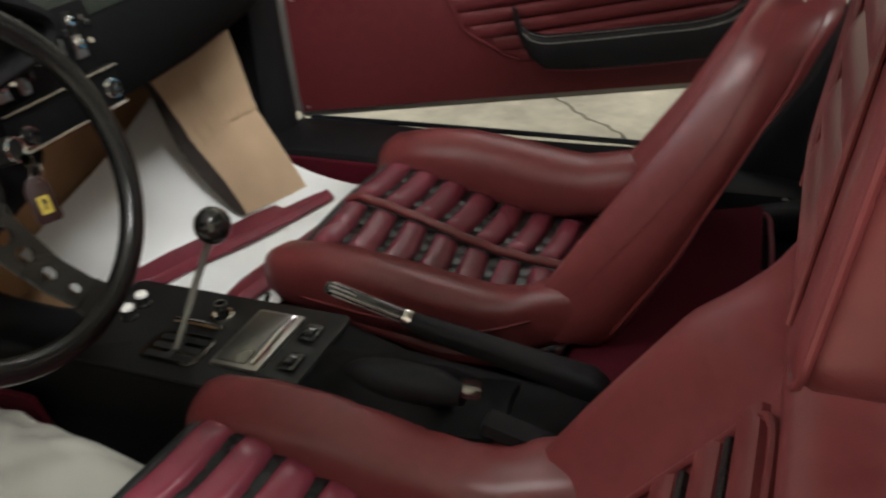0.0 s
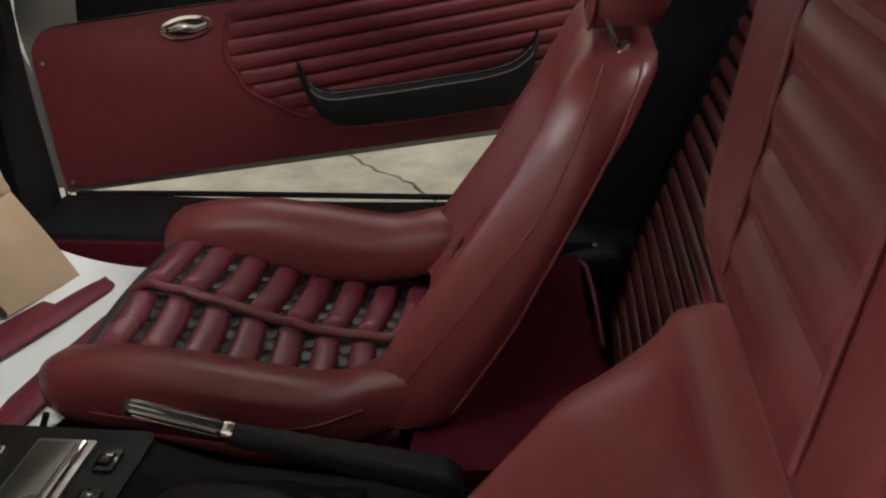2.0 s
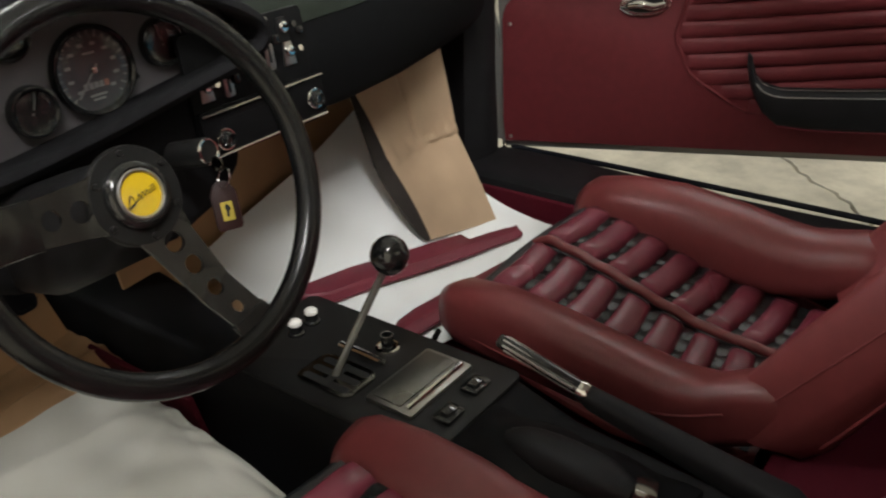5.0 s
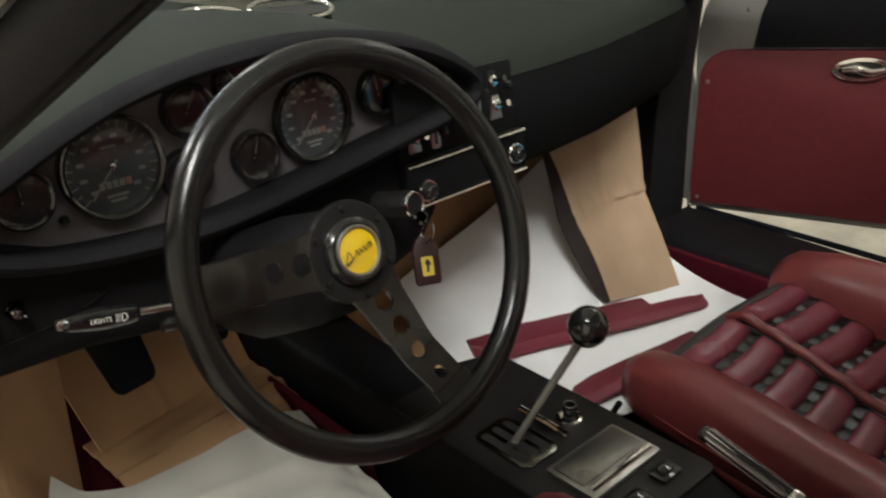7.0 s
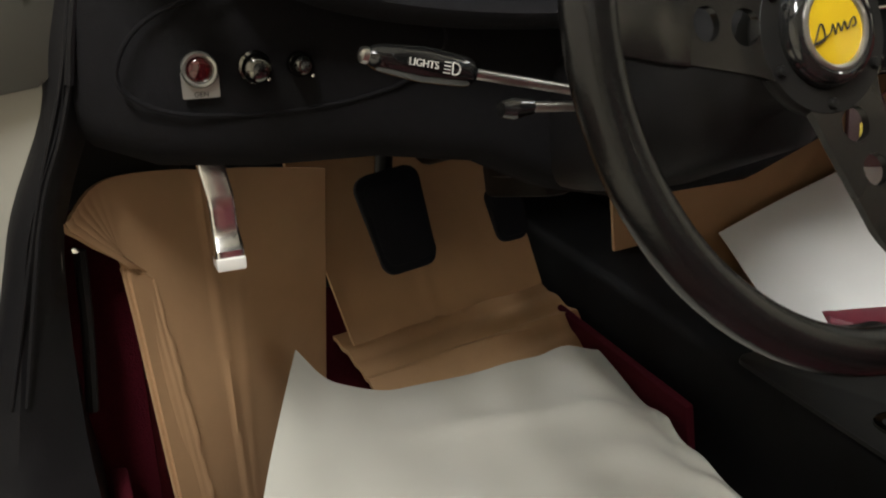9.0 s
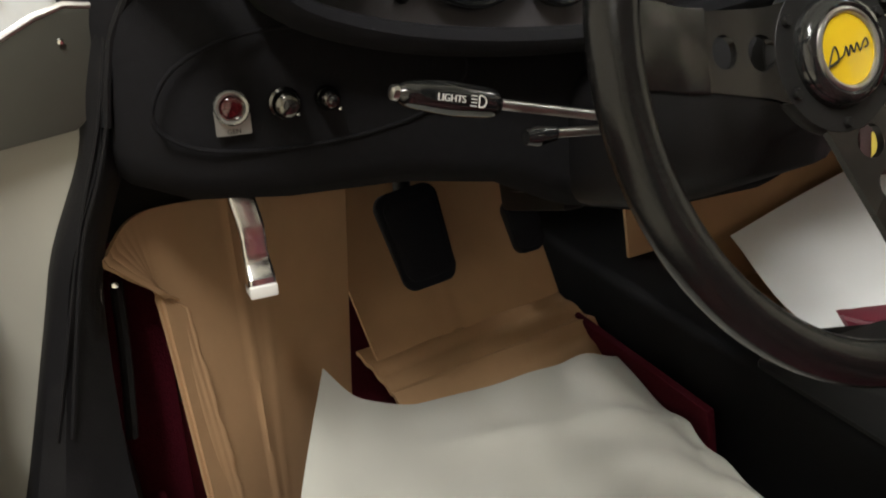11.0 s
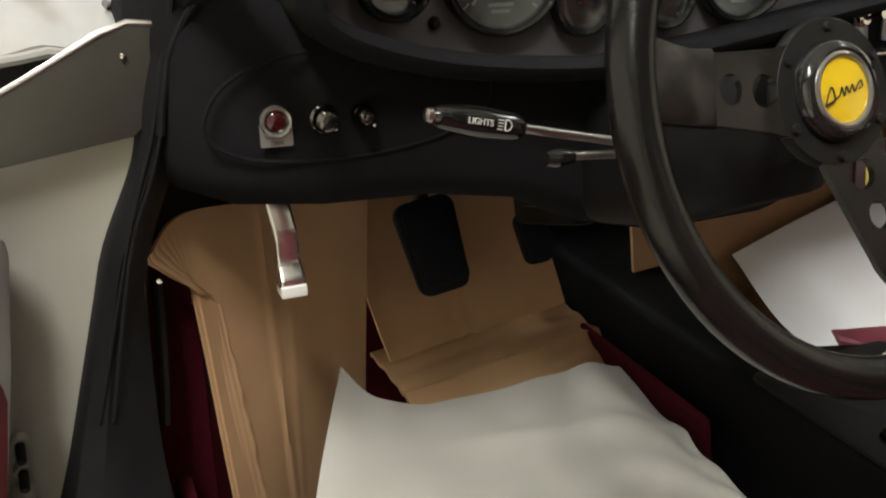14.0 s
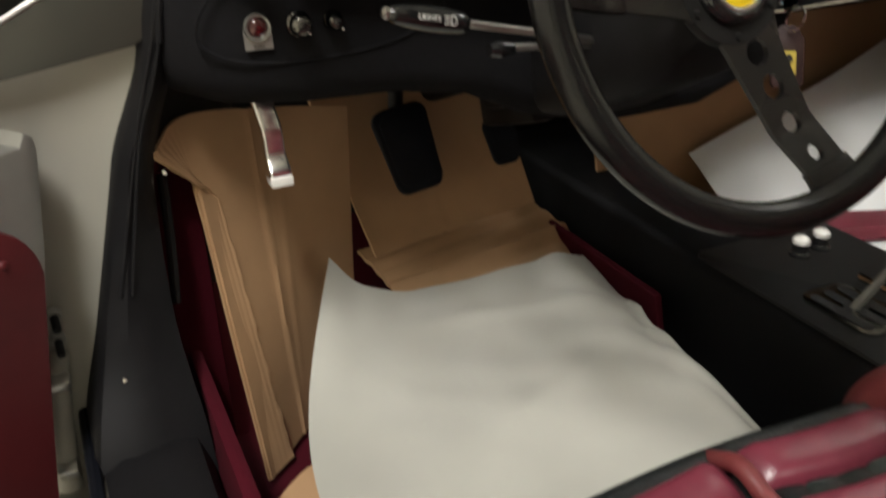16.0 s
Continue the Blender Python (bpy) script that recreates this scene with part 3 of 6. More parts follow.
def build_bulkhead_trim():
    """The ribbed red leather that covers the rear bulkhead, one padded flute beside another."""
    root = thing("bulkhead_trim", (0.0, -0.74, 0.22), "ribbed red leather trim behind the seats", "trim")
    for k in range(19):
        v = 0.07 + 0.049 * k
        y, z = -0.716 - 0.20 * v, 0.20 + 0.60 * v
        path = [(0.548, y - 0.006, z), (0.536, y + 0.002, z), (0.30, y + 0.004, z + 0.001), (-0.10, y + 0.004, z - 0.001), (-0.40, y, z)]
        part("flute", tube(path, [0.008, 0.0152, 0.0160, 0.0160, 0.0150], 10, 18, up=(0, 0.3, 1)), RED, root)


build_bulkhead_trim()


# ---- seats ----
def build_seat(label, inner, top, rest):
    """A bucket seat about x = 0: the cushion runs back along -y, the back leans.
    inner is the tunnel's side, top the height of the back, rest that of the headrest's foot."""
    root = thing("seat", (0, 0, 0), label, "seat", "bucket seats")

    LOW = [0.338, 0.40, 0.48, 0.55, 0.60, 0.617, 0.65, 0.70, 0.74, 0.765, 0.78]
    ZS = [z if z <= 0.60 else 0.60 + (z - 0.60) * (top - 0.60) / 0.18 for z in LOW]
    INNER = [-0.355, -0.390, -0.440, -0.488, -0.523, -0.535, -0.558, -0.588, -0.613, -0.634, -0.664]
    OUTER = [-0.378, -0.412, -0.468, -0.518, -0.546, -0.555, -0.577, -0.606, -0.628, -0.645, -0.668]
    FACE = [-0.420, -0.472, -0.538, -0.588, -0.614, -0.622, -0.630, -0.634, -0.638, -0.646, -0.670]
    REAR = [-0.500, -0.535, -0.578, -0.606, -0.629, -0.637, -0.655, -0.688, -0.706, -0.712, -0.700]
    WIDE = [0.247, 0.247, 0.246, 0.243, 0.240, 0.239, 0.235, 0.222, 0.192, 0.155, 0.10]

    if inner > 0:
        # a lower back with a straight, full top roll
        INNER[8:], OUTER[8:], FACE[8:], REAR[8:], WIDE[7:] = [-0.604, -0.612, -0.632], [-0.608, -0.614, -0.634], [-0.606, -0.614, -0.636], [-0.700, -0.704, -0.690], [0.232, 0.222, 0.208, 0.180]
    else:
        INNER[9:], OUTER[9:], FACE[9:], REAR[9:], WIDE[8:] = [-0.630, -0.652], [-0.640, -0.656], [-0.640, -0.657], [-0.722, -0.712], [0.205, 0.175, 0.130]

    def at_z(z, row):
        return float(np.interp(z, ZS, row))

    # lower shell
    rings = []
    for y, w, z0, z1 in ((0.012, 0.19, 0.335, 0.362), (0.0, 0.215, 0.318, 0.360), (-0.05, 0.232, 0.305, 0.345), (-0.15, 0.238, 0.288, 0.318), (-0.25, 0.236, 0.268, 0.292), (-0.36, 0.225, 0.265, 0.288), (-0.42, 0.19, 0.270, 0.285)):
        rings.append([Vector((px, y, (z0 + z1) / 2 + pz)) for px, pz in rounded(2 * w, z1 - z0, 0.018, 3)])
    part("seat_base", loft(rings), RED, root)
    # padded cushion: flutes across, with woven slots between, either side of the centre piping
    n = 8

    def cush(y):
        return float(np.interp(-y, [-0.02, 0.0, 0.06, 0.133, 0.20, 0.266, 0.33, 0.40, 0.45], [0.388, 0.391, 0.380, 0.359, 0.336, 0.317, 0.309, 0.305, 0.303]))

    part("cushion_base", sheet(6, 12, lambda u, v: (-0.156 + 0.312 * u, 0.004 - 0.43 * v, cush(0.004 - 0.43 * v) - 0.006), -0.02), SLOT, root, "black woven cushion base")
    pitch = 0.0535
    for k in range(n):
        y = -0.018 - pitch * k
        for s in (-1, 1):
            rows = []
            for i in range(17):
                f = i / 16
                x = s * (0.006 + 0.150 * f)
                yy = y - 0.005 * math.sin(math.pi * f) - 0.009 * f
                ww = 0.0192 + 0.0014 * math.sin(math.pi * f) + 0.003 * max(0, f - 0.8)
                rise = min(1.0, 0.35 + 6 * f) * (1 - 0.35 * max(0, f - 0.85) / 0.15)
                row = []
                for a in [math.pi * q / 14 for q in range(15)]:
                    c = math.cos(a)
                    py = yy + ww * math.copysign(abs(c) ** 0.75, c)
                    row.append(Vector((x, py, cush(py) - 0.010 + 0.021 * rise * math.sin(a) ** 0.55)))
                rows.append(row)
            part("flute", loft(rows, closed=True), FLUTE, root, "red leather flute with cool daylight in its colour", 60)
            if k < n - 1:
                for q in range(5):
                    f = (q + 0.5) / 5
                    yc = y - pitch / 2 - 0.005 * math.sin(math.pi * f) - 0.009 * f
                    link = [[(0.0300 * (i / 6 - 0.5), 0.0092 * j * (1 - 0.25 * abs(i / 3 - 1) ** 3), 0.0022 * math.cos((i / 3 - 1) * 1.45)) for j in (-1, -0.55, 0.55, 1)] for i in range(7)]
                    rings = [[Vector(p) for p in row] + [Vector((p[0], p[1] * 0.8, p[2] - 0.004)) for p in row[::-1]] for row in link]
                    bm = loft(rings)
                    bm.transform(Matrix.Translation((s * (0.010 + 0.146 * f), yc, cush(yc) - 0.0020)) @ pose(0, 0, 0, 4 * (1 if q % 2 else -1), 0, 7 * s * (1 if q % 2 else -1)))
                    part("slot_strap", bm, SLOT_STRAP, root)
    part("centre_piping", tube([(0, 0.010, cush(0) - 0.012)] + [(0, -0.018 - 0.02675 * k, cush(-0.018 - 0.02675 * k) + (0.0070 if k % 2 == 0 else 0.0050)) for k in range(15)], 0.0078, 10, 48, up=(1, 0, 0)), RED, root)
    # front roll
    part("front_roll", tube([(-0.15, 0.004, 0.372), (0, 0.011, 0.374), (0.15, 0.004, 0.372)], 0.012, 12, 16), SLOT, root, "black woven front edge")
    part("front_piping", tube([(-0.150, 0.013, 0.360), (0, 0.020, 0.361), (0.150, 0.013, 0.360)], 0.0045, 8, 16), RED, root)
    # cushion bolsters
    for s in (-1, 1):
        rise = 0.0 if s != inner else 1.0
        spine = [(0.034, 0.360, 0.018, 0.016, 0), (0.028, 0.366, 0.036, 0.036, 0), (0.006, 0.368 - 0.004 * rise, 0.044, 0.049, -3), (-0.06, 0.373 - 0.009 * rise, 0.046, 0.060, 2), (-0.14, 0.373 - 0.015 * rise, 0.047, 0.064, 6), (-0.24, 0.363 - 0.013 * rise, 0.047, 0.062, 6),
                 (-0.32, 0.356 - 0.011 * rise, 0.047, 0.056, -4), (-0.372, 0.360 - 0.008 * rise, 0.047, 0.050, -18), (-0.412, 0.370, 0.046, 0.048, -24), (-0.450, 0.384, 0.043, 0.044, -26), (-0.490, 0.398, 0.036, 0.030, -26)]
        rings = []
        for y, zc, w, hh, tilt in spine:
            q = radians(tilt)
            if rise and inner > 0:
                zc -= float(np.interp(-y, [-0.03, 0.02, 0.10, 0.24, 0.33, 0.45], [0.012, 0.016, 0.017, 0.020, 0.018, 0.006]))
            elif rise:
                low_by = float(np.interp(-y, [0.0, 0.10, 0.24, 0.33, 0.45], [0.004, 0.011, 0.019, 0.019, 0.004]))
                zc, hh = zc - low_by / 2, hh - low_by / 2
            up = Vector((0, -math.sin(q), math.cos(q)))
            ring = []
            for k in range(24):
                a = 2 * math.pi * k / 24
                ca, sa = math.cos(a), math.sin(a)
                px = w * math.copysign(abs(ca) ** 0.72, ca)
                pz = hh * math.copysign(abs(sa) ** 0.72, sa)
                ring.append(Vector((s * 0.196, y, zc)) + Vector((px if zc < 0.5 else px + s * 0.002, 0, 0)) + up * (pz + (s * px * 0.20 if sa > 0 else 0)))
            rings.append(ring)
        b = part("cushion_bolster", loft(rings), RED, root, smooth=75)
        part("bolster_piping", tube([(s * 0.232, 0.012, 0.352), (s * 0.2420, -0.06, 0.345), (s * 0.2445, -0.16, 0.336), (s * 0.2455, -0.26, 0.334), (s * 0.2455, -0.33, 0.346), (s * 0.2445, -0.39, 0.372)], 0.0016, 6, 40), PIPING, b)
    # shell of the back with its wings: one skin over level slices
    rings = []
    N = 36
    for k in range(N + 1):
        z = 0.338 + (top - 0.338) * (1 - (1 - k / N) ** 1.25)
        w, face, rear = at_z(z, WIDE), at_z(z, FACE), at_z(z, REAR)
        outline = []
        for u in np.linspace(-1, 1, 37):
            e = abs(float(u))
            ridge = at_z(z, INNER if u * inner > 0 else OUTER)
            low = [0, 0.0, 0.10, 0.45, 0.84, 1.0, 0.93, 0.60, -0.05]
            high = [0.30, 0.34, 0.42, 0.62, 0.91, 1.0, 0.93, 0.60, -0.05] if inner > 0 else [0.55, 0.66, 0.74, 0.84, 0.95, 1.0, 0.93, 0.60, -0.05]
            m = min(1.0, max(0.0, (z - 0.615) / (top - 0.66)))
            prof = [p + (q - p) * m for p, q in zip(low, high)]
            f = float(np.interp(e, [0, 0.52, 0.60, 0.68, 0.76, 0.84, 0.91, 0.965, 1.0], prof))
            outline.append(Vector((float(u) * w, face + (ridge - face) * f, z)))
        for u in np.linspace(1, -1, 15):
            e = abs(float(u))
            f = float(np.interp(e, [0, 0.75, 0.95, 1.0], [1.0, 1.0, 0.99, 0.93]))
            outline.append(Vector((float(u) * w * 0.998, face + (rear - face) * f, z)))
        rings.append(outline)
    bm = loft(rings)
    for _ in range(3):
        bmesh.ops.smooth_vert(bm, verts=bm.verts, factor=0.4, use_axis_x=True, use_axis_y=True, use_axis_z=True)
    skin = [v.co.copy() for v in bm.verts]
    part("backrest", bm, RED, root, smooth=75)
    # seams: a welt along the wing's roll, and one at the rear edge, both laid on the skin
    for s in (-1, 1):
        welt, rear_welt = [], []
        for k in range(2, N - 1, 2):
            ring = skin[52 * k : 52 * k + 52]
            f = min(1.0, k / N * 1.15) ** 2
            inner_p, edge_p = (ring[35], ring[36]) if s > 0 else (ring[1], ring[0])
            welt.append(inner_p.lerp(edge_p, 0.25 + 0.75 * f))
            rear_welt.append(ring[37] if s > 0 else ring[51])
        part("wing_seam", tube(welt, 0.0011, 6, 60, up=(1, 0, 0)), PIPING, root)
        part("back_piping", tube(rear_welt, 0.0018, 6, 60, up=(1, 0, 0)), PIPING, root)
    # lower back: flutes across with slots, closed by a piped edge
    for k in range(5):
        z = 0.385 + 0.046 * k
        f = Vector((0, at_z(z, FACE), z))
        up = (Vector((0, at_z(z + 0.02, FACE), z + 0.02)) - f).normalized()
        nrm = Vector((0, up.z, -up.y))
        for s in (-1, 1):
            rows = []
            for i in range(9):
                q = i / 8
                x = s * (0.004 + 0.118 * q)
                rows.append([Vector((x, f.y, f.z)) + nrm * (0.013 * math.sin(a) ** 0.6) + up * (0.0185 * math.cos(a)) for a in [math.pi * j / 7 for j in range(8)]])
            part("back_flute", loft(rows), RED, root)
        if k < 4:
            g = f + up * 0.027 + nrm * 0.003
            part("back_slot", box(g, (0.235, 0.014, 0.008), 0.002, 1, m=pose(0, 0, 0, 35)), SLOT, root)
    part("lumbar_piping", tube([(-0.128, at_z(0.40, FACE) + 0.006, 0.40), (-0.126, at_z(0.52, FACE) + 0.008, 0.52), (-0.10, at_z(0.592, FACE) + 0.006, 0.592), (0, at_z(0.600, FACE) + 0.006, 0.600), (0.10, at_z(0.592, FACE) + 0.006, 0.592), (0.126, at_z(0.52, FACE) + 0.008, 0.52), (0.128, at_z(0.40, FACE) + 0.006, 0.40)], 0.004, 8, 50, up=(0, 1, 0.2)), RED, root)
    # headrest on a steel post
    ex, ey, ez = (-0.130, -0.678, top - 0.016) if inner < 0 else (-0.045, -0.690, top - 0.012)
    part("eyelet", tube([Vector((ex + 0.011 * math.cos(a), ey + 0.008 * math.sin(a), ez + 0.011 - 0.006 * math.sin(a))) for a in np.linspace(0, 2 * math.pi, 17)[:-1]], 0.0028, 8, up=(0, 0.6, 1), closed=True), CHROME, root)
    part("post", tube([(ex, ey - 0.006, ez - 0.03), (ex, ey, ez), (ex, ey + 0.022 * (inner < 0), rest + 0.03)], 0.0036, 10, 12, up=(1, 0, 0)), DARK_CHROME, root)

    W, H, DEEP = 0.138, 0.225, 0.085
    cx = -0.006 if inner > 0 else 0.0
    y0 = -0.602 if inner > 0 else -0.640

    def front(h):
        return y0 - 0.14 * h

    # a rounded pad: slices from the front face back
    rings = []
    for inset, back in ((0.030, 0.001), (0.010, 0.0), (0.003, 0.004), (0.0, 0.012), (0.0, DEEP * 0.6), (0.004, DEEP * 0.88), (0.022, DEEP)):
        ring = []
        for px, pz in rounded(2 * (W - inset), H - 2 * inset, 0.034 - inset * 0.5, 8):
            h = pz + H / 2
            ring.append(Vector((cx + px, front(h) - back, rest + h)))
        rings.append(ring)
    pad = part("headrest", loft(rings), RED, root, "red leather headrest with a fluted face", smooth=60)
    outline = [Vector((cx + px, front(pz + H / 2) - 0.0045, rest + pz + H / 2)) for px, pz in rounded(2 * (W - 0.0005), H - 0.001, 0.0335, 8)]
    part("pad_piping", tube(outline, 0.0022, 8, up=(0, 1, 0), closed=True), RED, pad)
    # flutes across the face, ending in an upright seam on either side
    xa, xb = (-0.095, 0.045) if inner > 0 else (-0.07, 0.07)
    flute_h = 0.0335
    for k in range(6):
        h = 0.018 + flute_h * (k + 0.5)
        rows = []
        for i in range(13):
            q = i / 12
            x = xa + (xb - xa) * q
            end = (max(0.0, 1 - abs(2 * q - 1) ** 10)) ** 0.5
            row = []
            for j in range(11):
                c = 2 * j / 10 - 1
                hh = h + 0.0166 * c
                row.append(Vector((x, front(hh) - 0.003 + (0.0072 * (1 - abs(c) ** 2.4)) * (0.25 + 0.75 * end), rest + hh)))
            rows.append(row)
        part("pleat", loft(rows), RED, pad, smooth=60)
    for x in (xa, xb):
        part("pad_seam", tube([(x, front(h) + 0.001, rest + h) for h in np.linspace(0.014, H - 0.016, 9)], 0.0019, 8, 30, up=(0, 1, 0)), RED, pad)
    # runners and release lever
    for s in (-1, 1):
        part("runner", box((s * 0.17, -0.2, 0.262), (0.035, 0.42, 0.05), 0.006), SATIN_BLACK, root)
        for y in (-0.03, -0.38):
            part("foot", box((s * 0.17, y, 0.22), (0.03, 0.04, 0.045), 0.004), SATIN_BLACK, root)
    part("release_lever", tube([(-0.245, 0.02, 0.345), (-0.25, 0.035, 0.31), (-0.235, 0.05, 0.285), (-0.17, 0.04, 0.272), (-0.14, -0.02, 0.27)], 0.0045, 8, 20, up=(1, 0, 0)), SATIN_BLACK, root)
    return root


seat_driver = build_seat("red leather driver's bucket seat with fluted headrest", 1, 0.705, 0.793)
seat_driver.location = (-0.405, -0.088, 0.0)
seat_passenger = build_seat("red leather passenger bucket seat with black woven slots", -1, 0.780, 0.790)
seat_passenger.location = (0.308, 0, 0)


# ---- steering wheel ----
def build_wheel():
    root = thing("steering_wheel", (-0.361, 0.0, 0.715), "black leather drilled-spoke steering wheel with yellow hub badge", "steering wheel")
    n = Vector((0, -math.cos(radians(21)), math.sin(radians(21))))
    M = facing((-0.361, -0.019, 0.730), n)

    def P(x, y, z=0.0):
        return M @ Vector((x, y, z))
    R, r = 0.1655, 0.0124
    part("rim", tube([P(R * math.cos(a), R * math.sin(a)) for a in (2 * math.pi * k / 96 for k in range(96))], r, 18, up=n, closed=True), WHEEL_LEATHER, root)
    for a0 in (175, 287):
        a = radians(a0)
        d, q = Vector((math.cos(a), math.sin(a))), Vector((-math.sin(a), math.cos(a)))
        # a flat spoke with three holes, cranked from the hub up to the rim
        bm = bmesh.new()
        holes = ((0.053, 0.0098), (0.080, 0.0090), (0.108, 0.0078), (0.133, 0.0058))
        hw = lambda t: float(np.interp(t, [0.02, 0.05, 0.10, 0.15], [0.030, 0.0235, 0.0195, 0.018]))
        zz = lambda t: float(np.interp(t, [0.02, 0.055, 0.11, 0.147, 0.163], [-0.032, -0.032, -0.025, -0.006, 0.0]))
        cells = [0.02] + [e for c, hr in holes for e in (c - hr - 0.004, c + hr + 0.004)] + [0.152]
        th = 0.0022
        for lvl in (1, -1):
            for i in range(len(cells) - 1):
                t0, t1 = cells[i], cells[i + 1]
                mid = (t0 + t1) / 2
                hole = next((h for h in holes if abs(h[0] - mid) < 0.004), None)
                if hole:
                    c, hr = hole
                    outer, inner = [], []
                    hx, hy = (t1 - t0) / 2, hw(mid)
                    walk4 = [(hx, -hy), (hx, hy), (-hx, hy), (-hx, -hy)]
                    for k in range(16):
                        p, q2 = walk4[k // 4], walk4[(k // 4 + 1) % 4]
                        f = (k % 4) / 4
                        ox, oy = p[0] + (q2[0] - p[0]) * f, p[1] + (q2[1] - p[1]) * f
                        b = math.atan2(oy / hy, ox / hx)
                        outer.append((c + ox, oy * hw(c + ox) / hy))
                        inner.append((c + math.cos(b) * hr, math.sin(b) * hr))
                    mk = lambda pt: bm.verts.new(P(d.x * pt[0] + q.x * pt[1], d.y * pt[0] + q.y * pt[1], zz(pt[0]) + lvl * th))
                    vo, vi = [mk(p) for p in outer], [mk(p) for p in inner]
                    low = [bm.verts.new(P(d.x * p[0] + q.x * p[1], d.y * p[0] + q.y * p[1], zz(p[0]))) for p in inner]
                    for k in range(16):
                        j = (k + 1) % 16
                        bm.faces.new((vo[k], vo[j], vi[j], vi[k]))
                        bm.faces.new((vi[k], vi[j], low[j], low[k]))
                else:
                    w0, w1 = hw(t0), hw(t1)
                    vs = [bm.verts.new(P(d.x * t + q.x * w, d.y * t + q.y * w, zz(t) + lvl * th)) for t, w in ((t0, -w0), (t1, -w1), (t1, w1), (t0, w0))]
                    bm.faces.new(vs)
        bmesh.ops.remove_doubles(bm, verts=bm.verts, dist=1e-5)
        ts = sorted({0.02, 0.152} | {round(x, 6) for x in cells} | {round(c + f * ((e1 - e0) / 2), 6) for (c, hr), e0, e1 in zip(holes, cells[1::2], cells[2::2]) for f in (-1, -0.5, 0, 0.5, 1)})
        edge = []
        for w in (-1, 1):
            edge.append(loft([[P(d.x * t + q.x * w * hw(t), d.y * t + q.y * w * hw(t), zz(t) + z) for z in (th, -th)] for t in ts], closed=False))
        bm = join(bm, *edge)
        bmesh.ops.remove_doubles(bm, verts=bm.verts, dist=2e-5)
        sp = part("spoke", bm, SPOKE, root, "satin black drilled spoke", 30)
        t0 = 0.094 if a0 == 175 else 0.143
        rows = []
        for k in range(7):
            t = t0 + (0.157 - t0) * k / 6
            w = hw(t) + 0.002 + 0.003 * (k / 6) ** 2
            rows.append([P(d.x * t + q.x * a1, d.y * t + q.y * a1, zz(t) + b1) for a1, b1 in rounded(2 * w, 0.0085, 0.0025, 2)])
        part("spoke_sleeve", loft(rows), SPOKE, sp)
    hub = part("hub", lathe([(0.0001, -0.075), (0.034, -0.075), (0.036, -0.046), (0.0450, -0.0370), (0.0455, -0.0350), (0.0445, -0.0305), (0.0435, -0.0295), (0.0001, -0.0295)], M, 40), SATIN_BLACK, root)
    part("horn_ring", lathe([(0.0318, -0.040), (0.0315, -0.030), (0.0300, -0.0245), (0.0275, -0.0215), (0.0245, -0.0205), (0.0225, -0.0215), (0.0212, -0.026)], M, 64), GLOSS_BLACK, root)
    bd = part("badge", lathe([(0.0210, -0.027), (0.0210, -0.023), (0.0200, -0.022), (0.0193, -0.0228), (0.0001, -0.0216)], M, 40), YELLOW, root, "yellow enamel hub badge")
    part("badge_ring", tube([P(0.0212 * math.cos(a), 0.0212 * math.sin(a), -0.0222) for a in (2 * math.pi * k / 48 for k in range(48))], 0.0019, 8, up=n, closed=True), STEEL, bd)
    # a handwritten scrawl as a plain stroke
    stroke = [(-0.019, -0.008), (-0.012, 0.004), (-0.010, -0.005), (-0.018, -0.0065), (-0.006, -0.003), (-0.003, 0.002), (-0.0015, -0.004), (0.001, 0.002), (0.003, -0.003), (0.006, 0.002), (0.008, -0.003), (0.011, 0.001), (0.014, 0.003), (0.015, -0.001), (0.012, -0.002)]
    part("badge_scrawl", tube([P(0.92 * x, 0.92 * y + 0.13 * x, -0.0212) for x, y in stroke], 0.00045, 6, 60, up=n), INK, bd)
    for k in range(6):
        a = radians(30 + 60 * k)
        part("hub_bolt", lathe([(0.0001, 0.003), (0.0025, 0.0028), (0.0032, 0.0015), (0.0032, 0)], M @ Matrix.Translation((0.0385 * math.cos(a), 0.0385 * math.sin(a), -0.0298)), 10), SATIN_BLACK, root)


build_wheel()


